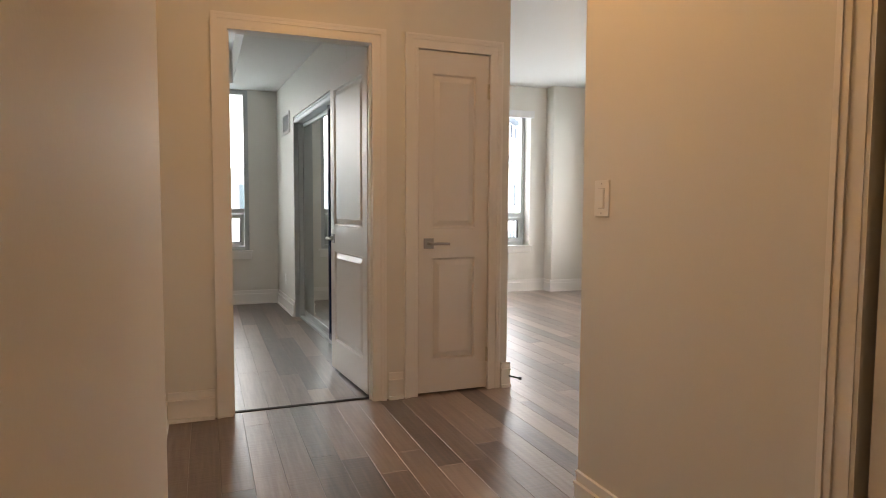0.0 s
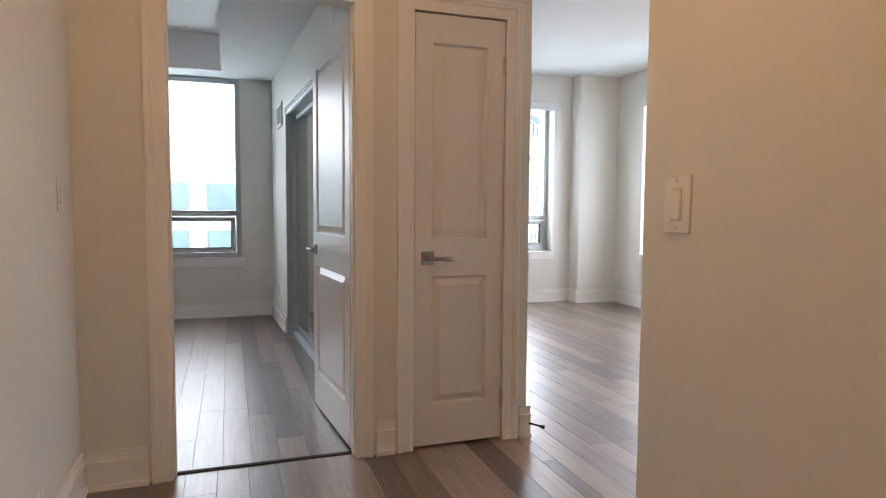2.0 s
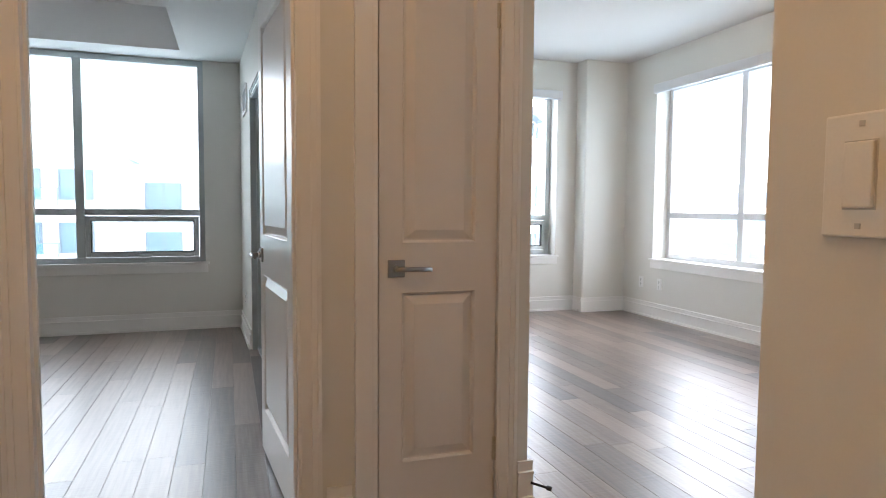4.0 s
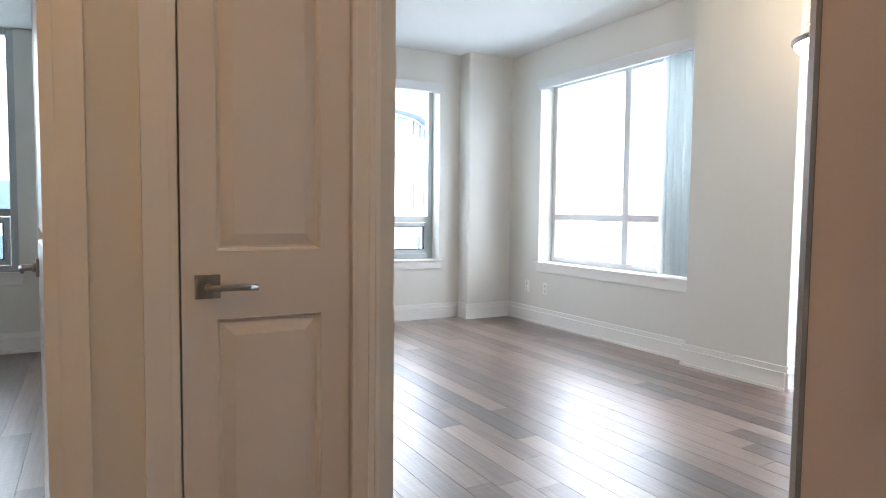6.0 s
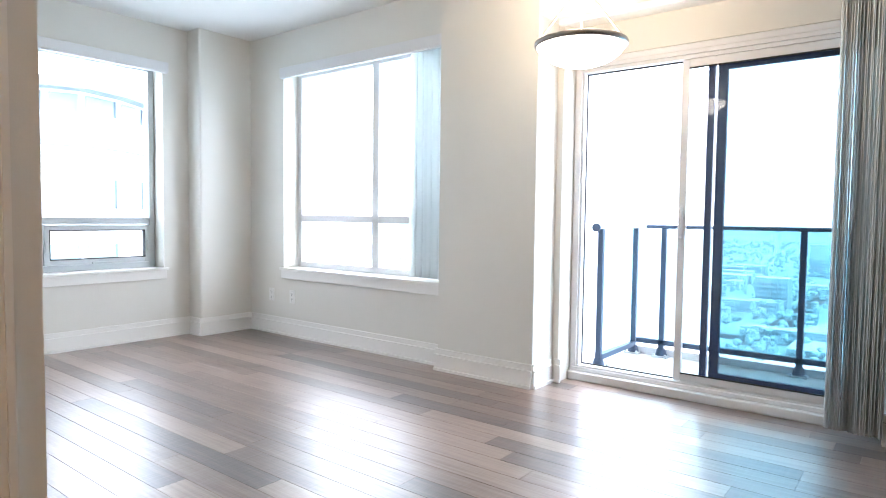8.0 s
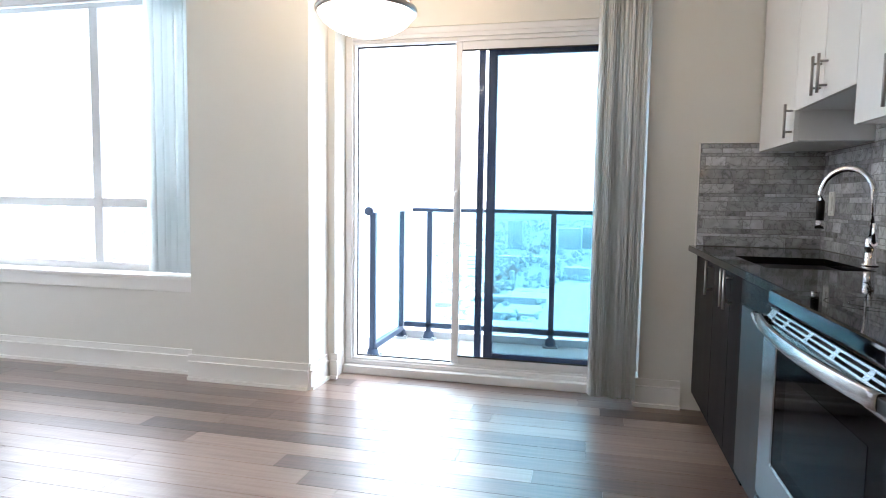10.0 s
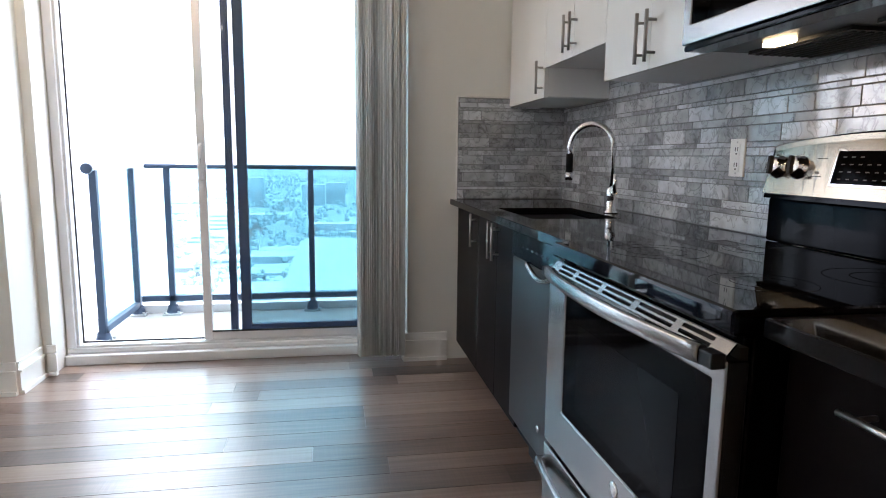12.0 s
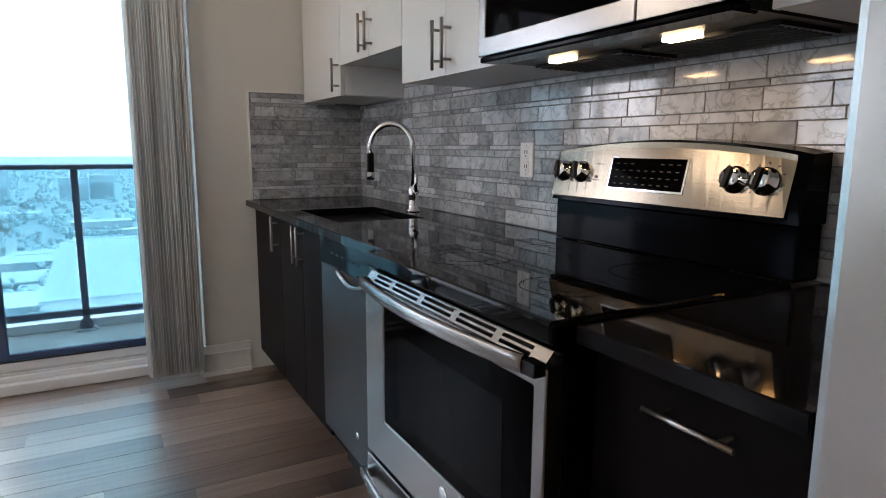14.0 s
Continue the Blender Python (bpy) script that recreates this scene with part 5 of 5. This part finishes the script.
# streets of low buildings and trees down to the horizon, haze in their colours
rng = random.Random(11)
for i in range(150):
    d = 70 + 760 * rng.random() ** 1.5
    a = radians(rng.uniform(-28, 34))
    x, y = d * math.cos(a), d * math.sin(a)
    w, l, h = rng.uniform(8, 26), rng.uniform(10, 36), rng.uniform(4, 9)
    if rng.random() < 0.16 and d > 240:
        w, l, h = rng.uniform(14, 20), rng.uniform(16, 30), rng.uniform(20, 40)
    if x > 62 and y > 45 and x < 130:
        continue
    root = thing("town_building", (x, y, GZ), "low town building far below the balcony, haze in its colour" if h < 12 else "far mid-rise block with haze put into its pale colour", "building", "town buildings")
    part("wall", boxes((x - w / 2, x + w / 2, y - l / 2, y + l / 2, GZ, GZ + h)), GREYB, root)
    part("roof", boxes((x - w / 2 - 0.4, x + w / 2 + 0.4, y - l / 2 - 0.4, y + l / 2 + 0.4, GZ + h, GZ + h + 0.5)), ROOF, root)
    rows = [(x - w / 2 - 0.06, x - w / 2, y - l / 2 + 1, y + l / 2 - 1, GZ + 1.2 + 3 * k, GZ + 2.5 + 3 * k) for k in range(max(1, int(h / 3)))]
    for row in rows[:6]:
        part("window_band", boxes(row), BGLASS, root)
tower("office_building", 128, 205, -22.0, 13.2, -26, "W", 3.5, 5.0, "large flat white building below the balcony")

verts, faces = [], []
for i in range(4200):
    d = 210 + 1600 * rng.random() ** 1.4
    a = radians(rng.uniform(-32, 40))
    x, y = d * math.cos(a), d * math.sin(a)
    for c in range(2):
        cx, cy, r = x + rng.uniform(-3, 3), y + rng.uniform(-3, 3), rng.uniform(1.0, 2.5)
        cz = GZ + rng.uniform(3, 8)
        base = len(verts)
        for lat in (-0.9, -0.3, 0.3, 0.9):
            for k in range(6):
                rr = r * math.cos(lat) * rng.uniform(0.75, 1.2)
                t = 2 * math.pi * (k + 0.5 * (lat > 0)) / 6
                verts.append((cx + rr * math.cos(t), cy + rr * math.sin(t), cz + r * math.sin(lat) * rng.uniform(0.8, 1.2)))
        for ring in range(3):
            for k in range(6):
                faces.append((base + ring * 6 + k, base + ring * 6 + (k + 1) % 6, base + ring * 6 + 6 + (k + 1) % 6, base + ring * 6 + 6 + k))
        faces.append(tuple(base + 18 + k for k in range(6)))
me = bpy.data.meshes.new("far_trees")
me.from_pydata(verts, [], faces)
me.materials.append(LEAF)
tagged(new("far_trees", me), "trees between the town buildings, pale blue haze in their colour", "trees", kind="stuff")


# ---- backsplash ----
def tile_mesh(w, h):
    """One marble strip, its face edges eased, about its own lower corner; it looks along +y."""
    e, t = 0.0012, 0.008
    bm = bmesh.new()
    back = [bm.verts.new(p) for p in ((0, 0, 0), (w, 0, 0), (w, 0, h), (0, 0, h))]
    mid = [bm.verts.new(p) for p in ((0, t - e, 0), (w, t - e, 0), (w, t - e, h), (0, t - e, h))]
    face = [bm.verts.new(p) for p in ((e, t, e), (w - e, t, e), (w - e, t, h - e), (e, t, h - e))]
    for a, b in ((back, mid), (mid, face)):
        for i in range(4):
            bm.faces.new((a[i], b[i], b[(i + 1) % 4], a[(i + 1) % 4]))
    bm.faces.new(face[::-1])
    bmesh.ops.recalc_face_normals(bm, faces=bm.faces[:])
    me = bpy.data.meshes.new("tile")
    bm.to_mesh(me)
    bm.free()
    me.materials.append(MARBLE)
    return me


def strips(x0, x1, z0, z1, seed):
    rng = random.Random(seed)
    z, rows = z0, []
    pattern = [0.05, 0.017, 0.026, 0.05, 0.017, 0.026, 0.05, 0.026, 0.017, 0.05, 0.026, 0.05, 0.017]
    k = 0
    while z < z1 - 0.008:
        h = min(pattern[k % len(pattern)], z1 - z)
        k += 1
        x = x0 - rng.uniform(0, 0.15)
        while x < x1:
            l = rng.choice((0.1, 0.15, 0.2, 0.2, 0.3)) if h < 0.04 else rng.choice((0.1, 0.15, 0.15, 0.2))
            a, b = max(x, x0), min(x + l, x1)
            if b - a > 0.012:
                rows.append((round(a, 3), round(b - a, 3), z, round(h, 3)))
            x += l
        z += h
    return rows


shared_tiles = {}


def tile_wall(root, rows, place):
    for i, (a, w, z, h) in enumerate(rows):
        key = (w, h)
        if key not in shared_tiles:
            shared_tiles[key] = tile_mesh(w - 0.0022, h - 0.0022)
        ob = new("tile", shared_tiles[key])
        ob.parent = root
        ob.matrix_world = place(a + 0.0011, z + 0.0011)


bs = structure("wall_backsplash", boxes((2.325, KEAST, KSOUTH, KSOUTH + 0.007, CZ, 1.402), (4.055, 4.692, KSOUTH, KSOUTH + 0.007, 1.402, 1.533)), GROUT, "grey marble strip tile backsplash behind the worktop")
rows = strips(2.325, KEAST - 0.012, CZ + 0.002, 1.4, 3)
near = [r for r in rows if r[0] < 4.6][:300]
far = [r for r in rows if r not in near] + strips(4.056, 4.691, 1.401, 1.532, 6)
tile_wall(bs, near, lambda a, z: pose(a, KSOUTH + 0.004, z))
fm = bmesh.new()
for a, w, z, h in far:
    box(fm, a + 0.0011, a + w - 0.0011, KSOUTH + 0.004, KSOUTH + 0.012, z + 0.0011, z + h - 0.0011)
tagged(part("tile_rows", fm, MARBLE, bs), kind="stuff")
side = structure("wall_backsplash_side", boxes((KEAST - 0.007, KEAST, KSOUTH, 1.965, CZ, 1.447)), GROUT, "grey marble strip tile backsplash on the side wall")
tile_wall(side, strips(0.0, 0.6, CZ + 0.002, 1.445, 8), lambda a, z: pose(KEAST - 0.004, KSOUTH + 0.005 + a, z, 0, 0, 90))
structure("trim_backsplash", boxes((KEAST - 0.013, KEAST, 1.966, 1.973, CZ, 1.455), (KEAST - 0.013, KEAST, KSOUTH + 0.012, 1.966, 1.448, 1.455)), TRIM, "white edge trim of the side backsplash")


# ---- boards of the floor ----
def board_mesh(w, l):
    """One floor board, its top edges eased, about its own lower corner."""
    e, h = 0.0011, 0.012
    bm = bmesh.new()
    low = [bm.verts.new(p) for p in ((0, 0, -h), (w, 0, -h), (w, l, -h), (0, l, -h))]
    mid = [bm.verts.new(p) for p in ((0, 0, -e), (w, 0, -e), (w, l, -e), (0, l, -e))]
    top = [bm.verts.new(p) for p in ((e, 0.0003, 0), (w - e, 0.0003, 0), (w - e, l - 0.0003, 0), (e, l - 0.0003, 0))]
    for a, b in ((low, mid), (mid, top)):
        for i in range(4):
            bm.faces.new((a[i], a[(i + 1) % 4], b[(i + 1) % 4], b[i]))
    bm.faces.new(top)
    me = bpy.data.meshes.new("board")
    bm.to_mesh(me)
    bm.free()
    me.materials.append(OAK)
    return me


def lay_boards(floor, x0, x1, y0, y1, seed):
    rng = random.Random(seed)
    W, GAP = 0.127, 0.0007
    shared = {}
    k = 0
    while x0 + k * W < x1 - 0.01:
        xa = x0 + k * W
        w = min(W, x1 - xa) - GAP
        y = y0
        first = True
        while y < y1 - 0.005:
            l = rng.choice((0.8, 1.1, 1.35, 1.6, 1.8, 2.0))
            if first:
                l *= rng.choice((0.35, 0.6, 0.85))
            first = False
            l = min(l, y1 - y)
            if y1 - y - l < 0.15:
                l = y1 - y
            key = (round(w, 3), round(l, 2))
            if key not in shared:
                shared[key] = board_mesh(w, l - GAP)
            ob = new("board", shared[key])
            ob.parent = floor
            ob.location = (xa, y, 0.0)
            y += l
        k += 1


def floor_of(name, x0, x1, y0, y1, seed, label):
    floor = structure(name, boxes((x0, x1, y0, y1, -0.2, -0.0115)), SUBFLOOR, label)
    lay_boards(floor, x0, x1, y0, y1, seed)


floor_of("floor_hall", -0.115, 1.987, -2.3, 3.49, 3, "grey-brown hand-scraped oak board floor of the hall")
floor_of("floor_bedroom", -2.0, 1.17, 3.515, NORTH, 5, "grey-brown hand-scraped oak board floor of the bedroom")
floor_of("floor_living", 1.987, 5.45, 1.36, NORTH, 7, "grey-brown hand-scraped oak board floor of the living room")
